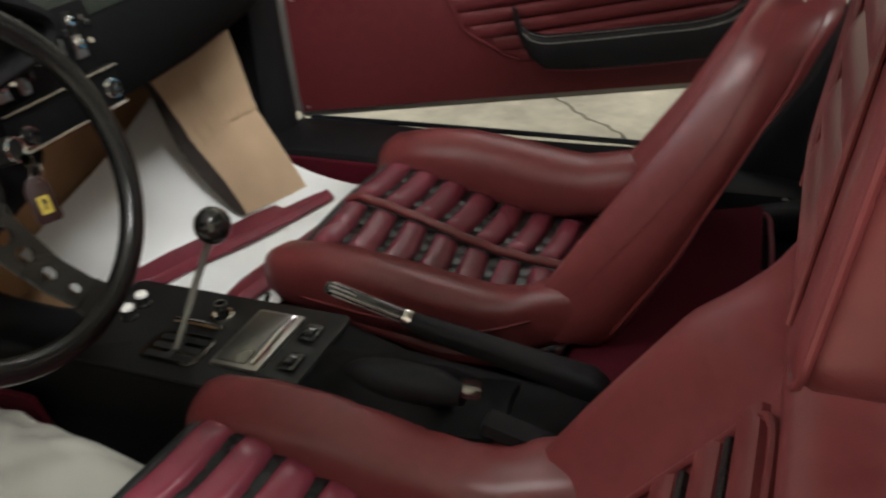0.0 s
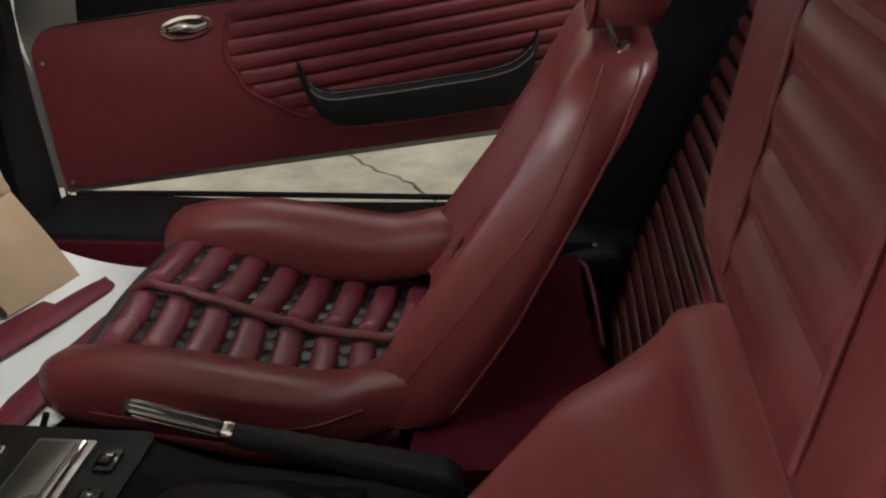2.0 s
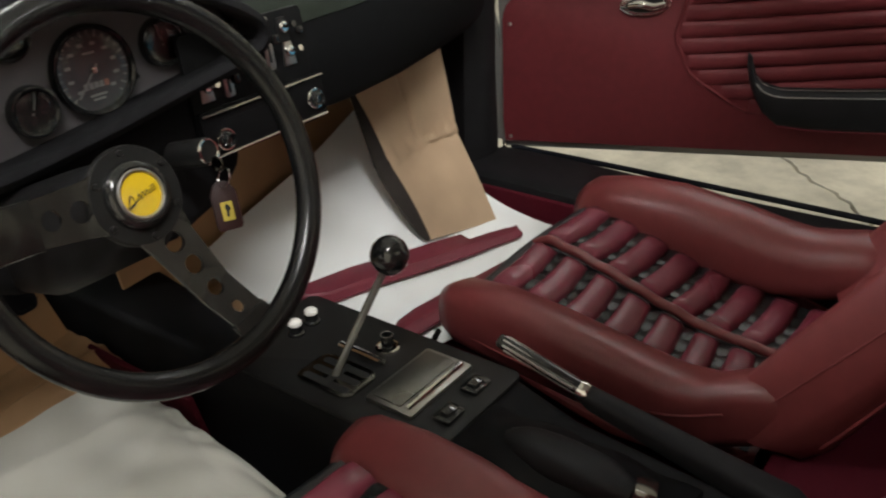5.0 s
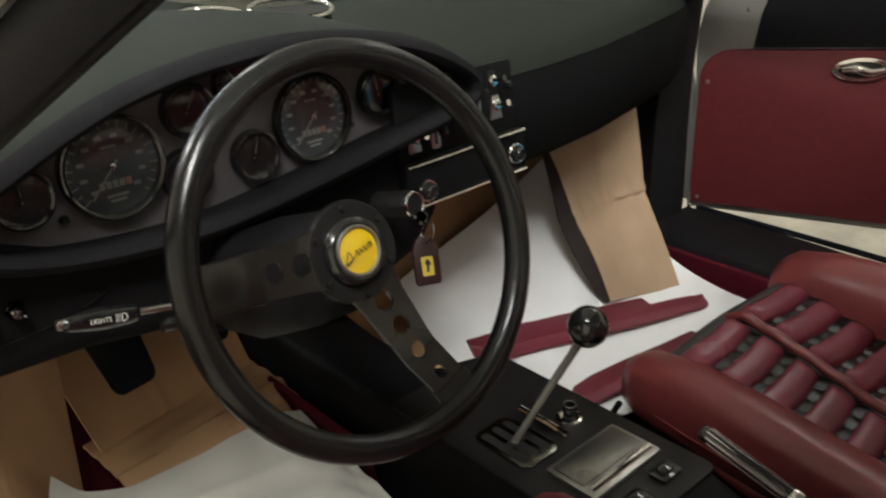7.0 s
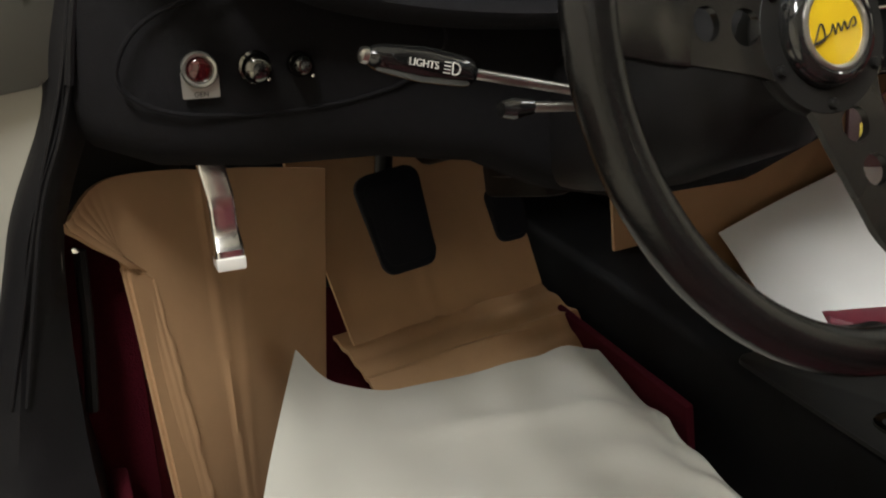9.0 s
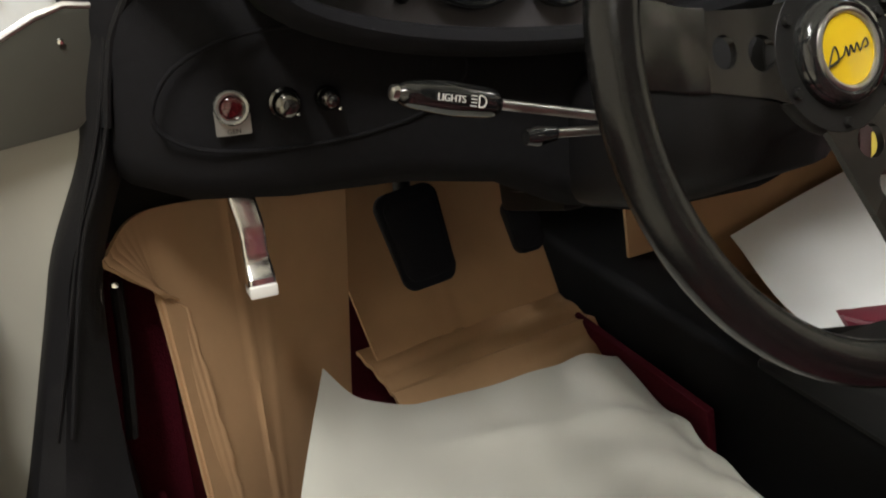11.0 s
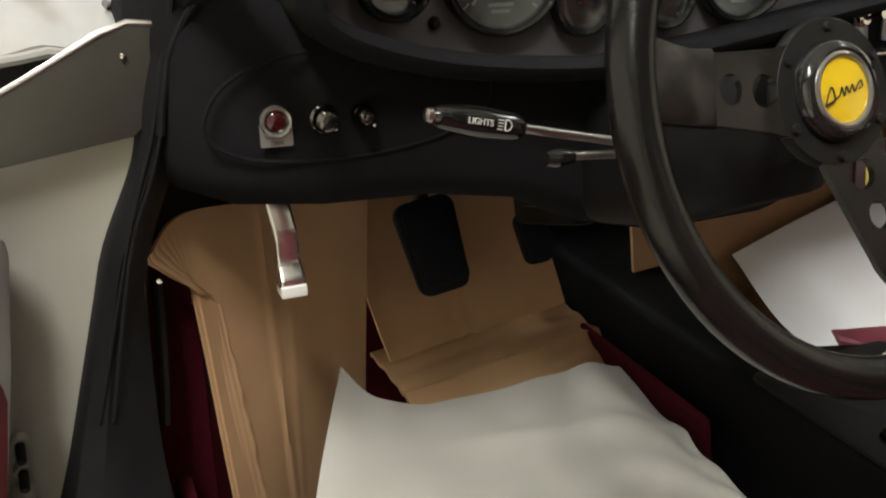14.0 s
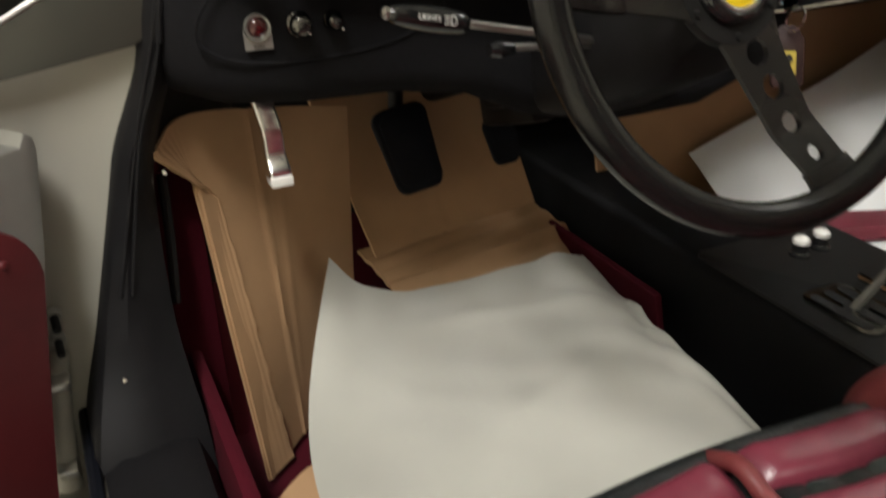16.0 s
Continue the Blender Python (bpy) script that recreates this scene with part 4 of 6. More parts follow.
# ---- dashboard ----
def build_dash():
    root = thing("dashboard", (-0.05, 0.40, 0.60), "black and grey green cloth covered dashboard with round gauges", "dashboard")
    # passenger side: a padded roll that swings forward towards its end
    rings = []
    for x, yf, zb, zt in ((-0.09, 0.205, 0.640, 0.782), (0.0, 0.205, 0.640, 0.786), (0.12, 0.200, 0.640, 0.790), (0.25, 0.212, 0.642, 0.792), (0.40, 0.240, 0.646, 0.796), (0.52, 0.268, 0.650, 0.798), (0.60, 0.300, 0.655, 0.796), (0.64, 0.345, 0.665, 0.785)):
        prof = [(yf + 0.14, zb - 0.02), (yf + 0.03, zb - 0.004), (yf + 0.008, zb + 0.002), (yf, zb + 0.016), (yf - 0.004, zb + 0.06), (yf - 0.004, zt - 0.055), (yf + 0.004, zt - 0.022), (yf + 0.022, zt - 0.004), (yf + 0.05, zt + 0.006), (yf + 0.14, zt + 0.02), (yf + 0.30, zt + 0.03), (0.72, zt + 0.02), (0.72, zb)]
        rings.append([Vector((x, y, z)) for y, z in prof])
    part("passenger_roll", loft([r[6:] + [Vector((r[6].x, r[6].y + 0.10, r[6].z - 0.02))] for r in rings]), SUEDE, root, "grey green cloth covered passenger dash roll", 50)
    # face below the roll, set darker and bluer than its top
    part("passenger_face", loft([r[:6] + [r[6] + Vector((0, 0.0015, -0.001)), Vector((r[6].x, r[6].y + 0.10, r[6].z - 0.03))] for r in rings]), CHARCOAL, root, "charcoal passenger dash face, darker than the roll above", 50)
    # top, behind the instrument hood
    def top(u, v):
        x = -0.70 + 0.66 * u
        s = math.sin(math.pi * min(1, max(0, u)))
        return (x, 0.24 + 0.46 * v, 0.775 + 0.095 * s ** 0.7 * (1 - 0.35 * v) + 0.03 * v)
    part("dash_top", sheet(24, 12, top, 0.01), SUEDE, root)
    # instrument hood
    pts = [(-0.622, 0.766), (-0.572, 0.806), (-0.47, 0.850), (-0.335, 0.864), (-0.19, 0.842), (-0.082, 0.790), (-0.105, 0.768), (-0.20, 0.752), (-0.30, 0.736), (-0.42, 0.724), (-0.55, 0.736)]
    loop = [Vector((x, 0, z)) for x, z in pts]
    ext = loop[-2:] + loop + loop[:3]
    smooth = []
    for i in range(2, 2 + len(loop)):
        a, b, c, d = ext[i - 1 : i + 3]
        for k in range(6):
            t = k / 6
            smooth.append(0.5 * ((2 * b) + (c - a) * t + (2 * a - 5 * b + 4 * c - d) * t * t + (3 * b - a - 3 * c + d) * t**3))
    mid = Vector((-0.35, 0, 0.79))

    def ring(off, y, lift=0.0):
        out = []
        for i, p in enumerate(smooth):
            tg = (smooth[(i + 1) % len(smooth)] - smooth[i - 1]).normalized()
            nn = Vector((tg.z, 0, -tg.x))
            if nn.dot(p - mid) < 0:
                nn = -nn
            q = p + nn * off
            fwd = 0.028 * max(0, (p.z - 0.76) / 0.1)
            out.append(Vector((q.x, y - fwd * (1 if y < 0.2 else 0), q.z + lift)))
        return out
    hood = loft([ring(0.016, 0.222), ring(0.010, 0.190), ring(0.005, 0.166), ring(0.010, 0.154), ring(0.017, 0.156), ring(0.021, 0.168), ring(0.022, 0.20), ring(0.024, 0.30), ring(0.01, 0.46)], caps=False)
    part("instrument_hood", hood, SUEDE, root, "cloth covered oval instrument hood", 60)
    part("hood_lip", loft([ring(0.0152, 0.2205), ring(0.009, 0.189), ring(0.003, 0.163), ring(0.0045, 0.155), ring(0.010, 0.1505), ring(0.0175, 0.1535), ring(0.0222, 0.166)], caps=False), BLACK_CLOTH, root, "black padded hood lip", 60)
    bm = bmesh.new()
    bm.faces.new([bm.verts.new(p) for p in ring(0.0155, 0.219)])
    part("gauge_panel", bm, GAUGE_PANEL, root, "grey brushed gauge panel")
    # gauges
    def gauge(x, z, R, big, needle):
        c = Vector((x, 0.2175, z))
        M = facing(c, (0, -1, 0.06))
        g = part("gauge", lathe([(R + 0.001, 0.0), (R + 0.001, 0.008), (R, 0.0108), (R - 0.002, 0.0115), (R - 0.0045, 0.010), (R - 0.006, 0.004), (R - 0.0065, 0.0005)], M, 48), GLOSS_BLACK, root, "round black gauge")
        part("face", lathe([(R - 0.004, 0.0008), (R - 0.0042, 0.0016), (0.0001, 0.0016)], M, 32), GAUGE_FACE if big else SMALL_FACE, g)
        part("lens", lathe([(R - 0.0035, 0.0068), (R - 0.006, 0.0082), (R * 0.5, 0.0094), (0.0001, 0.0098)], M, 32), GLASS, g, "clear gauge lens").visible_shadow = False
        ticks = bmesh.new()
        nt = 22 if big else 9
        for k in range(nt):
            a = radians(225 - 270 * k / (nt - 1))
            long = 0.16 if k % 2 == 0 else 0.09
            rr = R * 0.80
            b = box((0, 0, 0), (R * long, R * 0.022, 0.0004))
            b.transform(M @ Matrix.Translation((rr * math.cos(a), rr * math.sin(a), 0.0021)) @ pose(0, 0, 0, 0, 0, math.degrees(a)))
            ticks = join(ticks, b)
        if big:
            for k in range(10):
                a = radians(225 - 270 * k / 9)
                b = box((0, 0, 0), (R * 0.13, R * 0.07, 0.0004))
                b.transform(M @ Matrix.Translation((R * 0.58 * math.cos(a), R * 0.58 * math.sin(a), 0.0021)))
                ticks = join(ticks, b)
        tagged(part("dial_scale", ticks, DIAL, g), kind="stuff")
        a = radians(needle)
        b = box((R * 0.28, 0, 0), (R * 0.88, R * 0.035, 0.0008))
        b.transform(M @ Matrix.Translation((0, 0, 0.004)) @ pose(0, 0, 0, 0, 0, needle))
        part("needle", b, DIAL, g)
        part("needle_cap", lathe([(0.0001, 0.006), (R * 0.07, 0.0055), (R * 0.08, 0.002)], M, 16), CHROME if big else GLOSS_BLACK, g)
        if big:
            for k in range(5):
                b = box((0, 0, 0), (R * 0.10, R * 0.14, 0.0005))
                b.transform(M @ Matrix.Translation(((k - 2) * R * 0.13, -R * 0.33, 0.0022)))
                part("odometer_digit", b, DIM_ORANGE if k == 4 else DIAL, g)
            for dy, w in ((-0.55, 0.42), (-0.64, 0.3), (0.38, 0.3)):
                b = box((0, 0, 0), (R * w, R * 0.05, 0.0004))
                b.transform(M @ Matrix.Translation((0, dy * R, 0.0022)))
                part("dial_caption", b, DIAL, g)
            part("trim_ring", tube([M @ Vector(((R - 0.001) * math.cos(q), (R - 0.001) * math.sin(q), 0.0098)) for q in (2 * math.pi * k / 48 for k in range(48))], 0.0011, 6, up=(0, 1, 0), closed=True), SATIN_BLACK, g)
    gauge(-0.560, 0.771, 0.0275, False, 90)
    gauge(-0.477, 0.779, 0.0490, True, 228)
    gauge(-0.396, 0.815, 0.0265, False, 60)
    gauge(-0.340, 0.831, 0.0250, False, 120)
    gauge(-0.407, 0.752, 0.0260, False, 30)
    gauge(-0.330, 0.753, 0.0260, False, 70)
    gauge(-0.255, 0.777, 0.0475, True, 228)
    gauge(-0.165, 0.787, 0.0270, False, 100)
    for x, z in ((-0.528, 0.741), (-0.205, 0.758), (-0.30, 0.845)):
        part("panel_stud", lathe([(0.0001, 0.006), (0.003, 0.0055), (0.0045, 0.003), (0.005, 0)], facing((x, 0.2175, z), (0, -1, 0)), 14), SATIN_BLACK, root)
    # lower panel left of the column, with its sunken oval
    rings = []
    for x, yf, zb, zt in ((-0.735, 0.232, 0.655, 0.765), (-0.715, 0.205, 0.640, 0.772), (-0.68, 0.190, 0.628, 0.778), (-0.62, 0.184, 0.622, 0.750), (-0.54, 0.184, 0.619, 0.716), (-0.46, 0.186, 0.605, 0.705), (-0.40, 0.19, 0.575, 0.702), (-0.32, 0.19, 0.555, 0.706), (-0.20, 0.192, 0.555, 0.728), (-0.125, 0.20, 0.575, 0.752), (-0.085, 0.215, 0.60, 0.78)):
        prof = [(0.40, zb - 0.01), (yf + 0.05, zb - 0.006), (yf + 0.018, zb), (yf + 0.004, zb + 0.010), (yf - 0.002, zb + 0.024), (yf, zb + 0.05), (yf + 0.002, zt - 0.03), (yf + 0.010, zt), (0.40, zt + 0.01)]
        rings.append([Vector((x, y, z)) for y, z in prof])
    part("lower_panel", loft(rings), BLACK_CLOTH, root, "black cloth covered lower dash panel", 50)
    oval = [(-0.70, 0.690), (-0.685, 0.715), (-0.65, 0.730), (-0.60, 0.733), (-0.53, 0.722), (-0.50, 0.705), (-0.505, 0.685), (-0.54, 0.668), (-0.60, 0.660), (-0.66, 0.663), (-0.69, 0.673)]
    ring = oval[-2:] + oval + oval[:3]
    loop = []
    for i in range(2, 2 + len(oval)):
        a, b, c, d = (Vector(p) for p in ring[i - 1 : i + 3])
        for k in range(6):
            t = k / 6
            loop.append(0.5 * ((2 * b) + (c - a) * t + (2 * a - 5 * b + 4 * c - d) * t * t + (3 * b - a - 3 * c + d) * t**3))
    part("panel_welt", tube([Vector((p.x, 0.1826 + 0.11 * max(0, -0.665 - p.x), p.y)) for p in loop], 0.0015, 8, up=(0, 1, 0), closed=True), BLACK_CLOTH, root)
    # dash end behind the post
    part("dash_end", box((-0.69, 0.30, 0.77), (0.05, 0.16, 0.12), 0.02, 3), BLACK, root)
    # pilot lamp with its tag, and two pull switches
    M = facing((-0.655, 0.1835, 0.6895), (-0.06, -1, 0.05))
    lamp = part("pilot_lamp", lathe([(0.0106, 0.0), (0.0106, 0.004), (0.0095, 0.0055), (0.0080, 0.005), (0.0074, 0.003)], M, 28), NICKEL, root, "chrome rimmed red pilot lamp")
    part("lens", lathe([(0.0080, 0.002), (0.007, 0.0035), (0.004, 0.0045), (0.0001, 0.005)], M, 24), RED_LENS, lamp)
    tag = part("name_tag", prism(rounded(0.0212, 0.0155, 0.001), 0.001, M @ Matrix.Translation((0.0, -0.0090, 0.0))), PALE_STEEL, lamp, "small pale metal name tag")
    words("GEN", 0.0042, M @ Matrix.Translation((0, -0.0146, 0.0012)), INK, "tag_letters", tag, 0.0001)
    for x, r in ((-0.623, 0.0094), (-0.596, 0.0074)):
        M = facing((x, 0.183, 0.6885), (0, -1, 0.05))
        k = part("pull_switch", lathe([(r * 1.05, 0.0), (r * 1.05, 0.0025), (r * 0.90, 0.004), (r * 0.92, 0.008), (r * 0.80, 0.0115), (r * 0.55, 0.0135), (r * 0.25, 0.0138), (0.0001, 0.0136)], M, 24), DARK_CHROME, root, "domed dark chrome pull switch")
        part("switch_button", lathe([(r * 0.42, 0.0130), (r * 0.40, 0.0150), (r * 0.2, 0.0158), (0.0001, 0.0160)], M, 20), GLOSS_BLACK, k)
        part("switch_tip", lathe([(0.0001, 0.004), (0.0012, 0.0034), (0.0016, 0.0)], M @ Matrix.Translation((0.0075, -0.0075, 0.0)), 8), CHROME, k)
    # demister outlets on top, with bright rims
    for x, y, z, a, b in ((-0.275, 0.375, 0.867, 0.045, 0.040), (-0.180, 0.350, 0.868, 0.050, 0.045)):
        v = part("demister_outlet", tube([Vector((x + a * math.cos(q), y + b * math.sin(q), z + 0.006 * math.sin(q))) for q in (2 * math.pi * k / 40 for k in range(40))], 0.003, 8, up=(0, 0, 1), closed=True), CHROME, root, "bright rimmed demister outlet")
        part("outlet_collar", prism([(px, py) for px, py in ellipse(a * 0.97, b * 0.97)], 0.045, Matrix.Translation((x, y, z - 0.047))), BLACK, v)
    # centre panel: sliders, toggles, radio plate
    M = facing((-0.058, 0.197, 0.716), (0.0, -1, 0.10))
    panel = part("control_panel", prism(rounded(0.195, 0.150, 0.006), 0.006, M @ Matrix.Translation((0, 0, -0.002)), 0.002), PANEL_BLACK, root, "matt black control panel")
    for x, y, h, w in ((-0.041, 0.009, 0.034, 0.014), (-0.008, 0.048, 0.060, 0.013), (0.031, 0.039, 0.066, 0.013)):
        sl = part("slider_plate", prism(rounded(w, h, 0.003), 0.0025, M @ Matrix.Translation((x, y, 0.0042)), 0.0008), STEEL, panel, "bright slider plate")
        part("slider_slot", prism(rounded(0.0042, h * 0.72, 0.0018), 0.0006, M @ Matrix.Translation((x, y, 0.0066))), INK, sl)
        part("slider_stem", tube([M @ Vector((x, y + 0.005, 0.006)), M @ Vector((x, y + 0.006, 0.018))], 0.0018, 6, 2, up=(1, 0, 0)), SATIN_BLACK, sl)
        part("slider_knob", box(M @ Vector((x, y + 0.006, 0.021)), (0.010, 0.010, 0.012), 0.003), GLOSS_BLACK, sl)
    for x, y, mt in ((-0.074, 0.010, STEEL), (0.064, 0.021, STEEL), (0.060, 0.052, SATIN_BLACK)):
        tg = part("toggle_switch", prism([(-0.010, -0.016), (0.010, -0.016), (0.006, 0.014), (-0.006, 0.014)], 0.0022, M @ Matrix.Translation((x, y, 0.0042)), 0.0008), mt, panel, "tapered toggle switch plate")
        part("toggle_nut", lathe([(0.0072, 0), (0.0072, 0.004), (0.005, 0.006), (0.0001, 0.006)], M @ Matrix.Translation((x, y + 0.002, 0.006)), 12), CHROME, tg)
        part("toggle_lever", tube([M @ Vector((x, y + 0.002, 0.010)), M @ Vector((x + 0.001, y + 0.004, 0.018)), M @ Vector((x + 0.002, y + 0.006, 0.027))], [0.002, 0.0025, 0.0042], 8, 8, up=(1, 0, 0)), CHROME if mt is STEEL else GLOSS_BLACK, tg)
    part("panel_button", lathe([(0.006, 0), (0.006, 0.004), (0.004, 0.007), (0.0001, 0.0075)], M @ Matrix.Translation((0.088, 0.045, 0.003)), 14), GLOSS_BLACK, panel)
    plate = part("radio_plate", prism(rounded(0.202, 0.054, 0.003), 0.006, facing((-0.053, 0.188, 0.675), (0, -1, 0.12)), 0.002), PANEL_BLACK, root, "matt black radio plate with bright edges")
    part("plate_edge", tube([(-0.153, 0.181, 0.6985), (-0.053, 0.1805, 0.7000), (0.046, 0.181, 0.7015)], 0.0018, 8, 8), CHROME, plate)
    part("plate_edge", tube([(-0.152, 0.1785, 0.6470), (-0.04, 0.1785, 0.6480), (0.047, 0.1785, 0.6490)], 0.0020, 8, 8), CHROME, plate)
    part("radio_face", prism(rounded(0.100, 0.030, 0.002), 0.0015, facing((-0.075, 0.1825, 0.672), (0, -1, 0.12)), 0.0006), PANEL_BLACK, plate)
    for x, zk in ((-0.125, 0.664), (0.029, 0.672)):
        Mk = facing((x, 0.182, zk), (0, -1, 0.12))
        kn = part("radio_knob", lathe([(0.0115, 0), (0.0115, 0.003), (0.0095, 0.004), (0.0085, 0.012), (0.0065, 0.014), (0.0060, 0.010), (0.0001, 0.010)], Mk, 20), GLOSS_BLACK, plate)
        part("knob_ring", tube([Mk @ Vector((0.0124 * math.cos(q), 0.0124 * math.sin(q), 0.0032)) for q in (2 * math.pi * k / 24 for k in range(24))], 0.0016, 6, up=(0, 1, 0), closed=True), CHROME, kn)


build_dash()


def build_column():
    root = thing("steering_column", (-0.361, 0.20, 0.60), "black steering column with two control stalks", "steering column")
    n = Vector((0, -math.cos(radians(21)), math.sin(radians(21))))
    a = Vector((-0.361, -0.005, 0.718))
    rings = []
    for d, w, h, dz in ((0.02, 0.030, 0.030, 0), (0.045, 0.036, 0.036, 0), (0.06, 0.052, 0.048, -0.006), (0.16, 0.056, 0.056, -0.012), (0.22, 0.050, 0.052, -0.012), (0.30, 0.042, 0.042, -0.008)):
        c = a - n * d + Vector((0, 0, dz))
        rings.append([c + Vector((px, 0, 0)) + Vector((0, math.sin(radians(21)), math.cos(radians(21)))) * pz for px, pz in rounded(2 * w, 2 * h, min(w, h) * 0.6, 4)])
    part("shroud", loft(rings), BLACK, root, "black column shroud", 50)
    part("shaft", tube([a - n * 0.28, a - n * 0.38, a - n * 0.60], 0.016, 12, 6, up=(1, 0, 0)), SATIN_BLACK, root)
    part("lower_bracket", box((-0.315, 0.31, 0.585), (0.12, 0.13, 0.07), 0.012, 2, m=pose(0, 0, 0, -18)), BLACK, root)
    part("lower_bracket", box((-0.345, 0.34, 0.555), (0.03, 0.12, 0.07), 0.008, 2, m=pose(0, 0, 0, -18)), SATIN_BLACK, root)
    # lights stalk
    s0, s1, s2 = Vector((-0.588, 0.086, 0.7090)), Vector((-0.526, 0.090, 0.6945)), Vector((-0.41, 0.096, 0.6675))
    st = part("light_stalk", tube([s0, s0.lerp(s1, 0.12), s0.lerp(s1, 0.5), s0.lerp(s1, 0.9), s1], [0.0040, 0.0072, 0.0098, 0.0084, 0.0056], 14, 20), GLOSS_BLACK, root, "gloss black light stalk lettered in white")
    part("stalk_rod", tube([s1 - (s1 - s0) * 0.05, s1.lerp(s2, 0.5), s2], 0.0031, 10, 8), STEEL, st)
    part("stalk_tip", lathe([(0.0001, 0.004), (0.004, 0.003), (0.0045, 0)], facing(s0, s0 - s1), 12), STEEL, st)
    along = (s1 - s0).normalized()
    out = (Vector((-0.70, -0.33, 0.81)) - s0.lerp(s1, 0.5)).normalized()
    yy = out.cross(along).normalized()
    zz = along.cross(yy).normalized()
    R = Matrix((along, yy, zz)).transposed().to_4x4()
    words("LIGHTS", 0.0054, Matrix.Translation(s0.lerp(s1, 0.44) + zz * 0.0098) @ R, WHITE_PLASTIC, "stalk_letters", st, 0.0003)
    sym = Matrix.Translation(s0.lerp(s1, 0.72) + zz * 0.0090) @ R
    part("stalk_symbol", join(tube([sym @ Vector(p) for p in ((0, -0.003, 0), (0.003, -0.0026, 0), (0.0045, 0, 0), (0.003, 0.0026, 0), (0, 0.003, 0), (0, 0, 0), (0, -0.003, 0))], 0.0004, 5, 28, up=zz), *[tube([sym @ Vector((-0.0055, q, 0)), sym @ Vector((-0.0015, q, 0))], 0.00035, 5, 2, up=zz) for q in (-0.0027, -0.0009, 0.0009, 0.0027)]), WHITE_PLASTIC, st)
    w0, w1, w2 = Vector((-0.509, 0.088, 0.6735)), Vector((-0.488, 0.090, 0.6725)), Vector((-0.41, 0.100, 0.664))
    wp = part("wiper_stalk", tube([w0, w0.lerp(w1, 0.4), w1], [0.0045, 0.0065, 0.0045], 12, 12), GLOSS_BLACK, root, "short black wiper stalk")
    part("stalk_rod", tube([w1, w1.lerp(w2, 0.5), w2], 0.0030, 10, 6), STEEL, wp)
    # ignition lock
    lock = part("ignition_lock", lathe([(0.016, -0.05), (0.016, 0.0), (0.013, 0.004), (0.0001, 0.004)], facing((-0.199, 0.122, 0.684), (0.15, -1, 0.25)), 22), SATIN_BLACK, root)
    part("lock_ring", tube([facing((-0.199, 0.122, 0.684), (0.15, -1, 0.25)) @ Vector((0.0135 * math.cos(q), 0.0135 * math.sin(q), 0.004)) for q in (2 * math.pi * k / 24 for k in range(24))], 0.0015, 6, up=(0, 1, 0), closed=True), CHROME, lock)
    part("loose_wire", tube([(-0.43, 0.26, 0.60), (-0.42, 0.28, 0.585), (-0.405, 0.27, 0.593), (-0.39, 0.29, 0.605)], 0.0022, 6, 20), RED_TRIM, root, "loose pink wire")


build_column()


def build_keys():
    root = thing("key_fob", (-0.192, 0.118, 0.585), "oxblood leather key fob with a yellow plaque, hanging from the ignition", "key fob")
    M = facing((-0.207, 0.094, 0.629), (-0.45, -1, 0.35))
    key = part("key", prism(rounded(0.014, 0.017, 0.006), 0.0022, facing((-0.200, 0.104, 0.674), (-1, -0.3, 0)), 0.0006), DARK_CHROME, root, "dull nickel key")
    part("key_ring", tube([Vector((-0.203 + 0.005 * math.sin(q), 0.094 + 0.009 * math.cos(q), 0.661 + 0.010 * math.sin(q))) for q in (2 * math.pi * k / 24 for k in range(24))], 0.0008, 6, up=(1, 0, 0), closed=True), CHROME, root)
    body = part("fob", prism([(-0.012, -0.027), (0.012, -0.027), (0.0145, -0.023), (0.0145, 0.014), (0.009, 0.024), (0.004, 0.027), (-0.004, 0.027), (-0.009, 0.024), (-0.0145, 0.014), (-0.0145, -0.023)], 0.005, M, 0.0012), FOB_LEATHER, root)
    pl = part("plaque", prism(rounded(0.013, 0.021, 0.001), 0.0008, M @ Matrix.Translation((0, -0.006, 0.005))), PLAQUE, body, "small yellow plaque")
    part("plaque_mark", prism([(-0.002, -0.007), (0.001, -0.007), (0.0015, -0.001), (0.004, 0.001), (0.002, 0.006), (-0.001, 0.007), (-0.003, 0.003), (-0.0015, 0.0)], 0.0004, M @ Matrix.Translation((0, -0.005, 0.0058))), INK, pl)


build_keys()


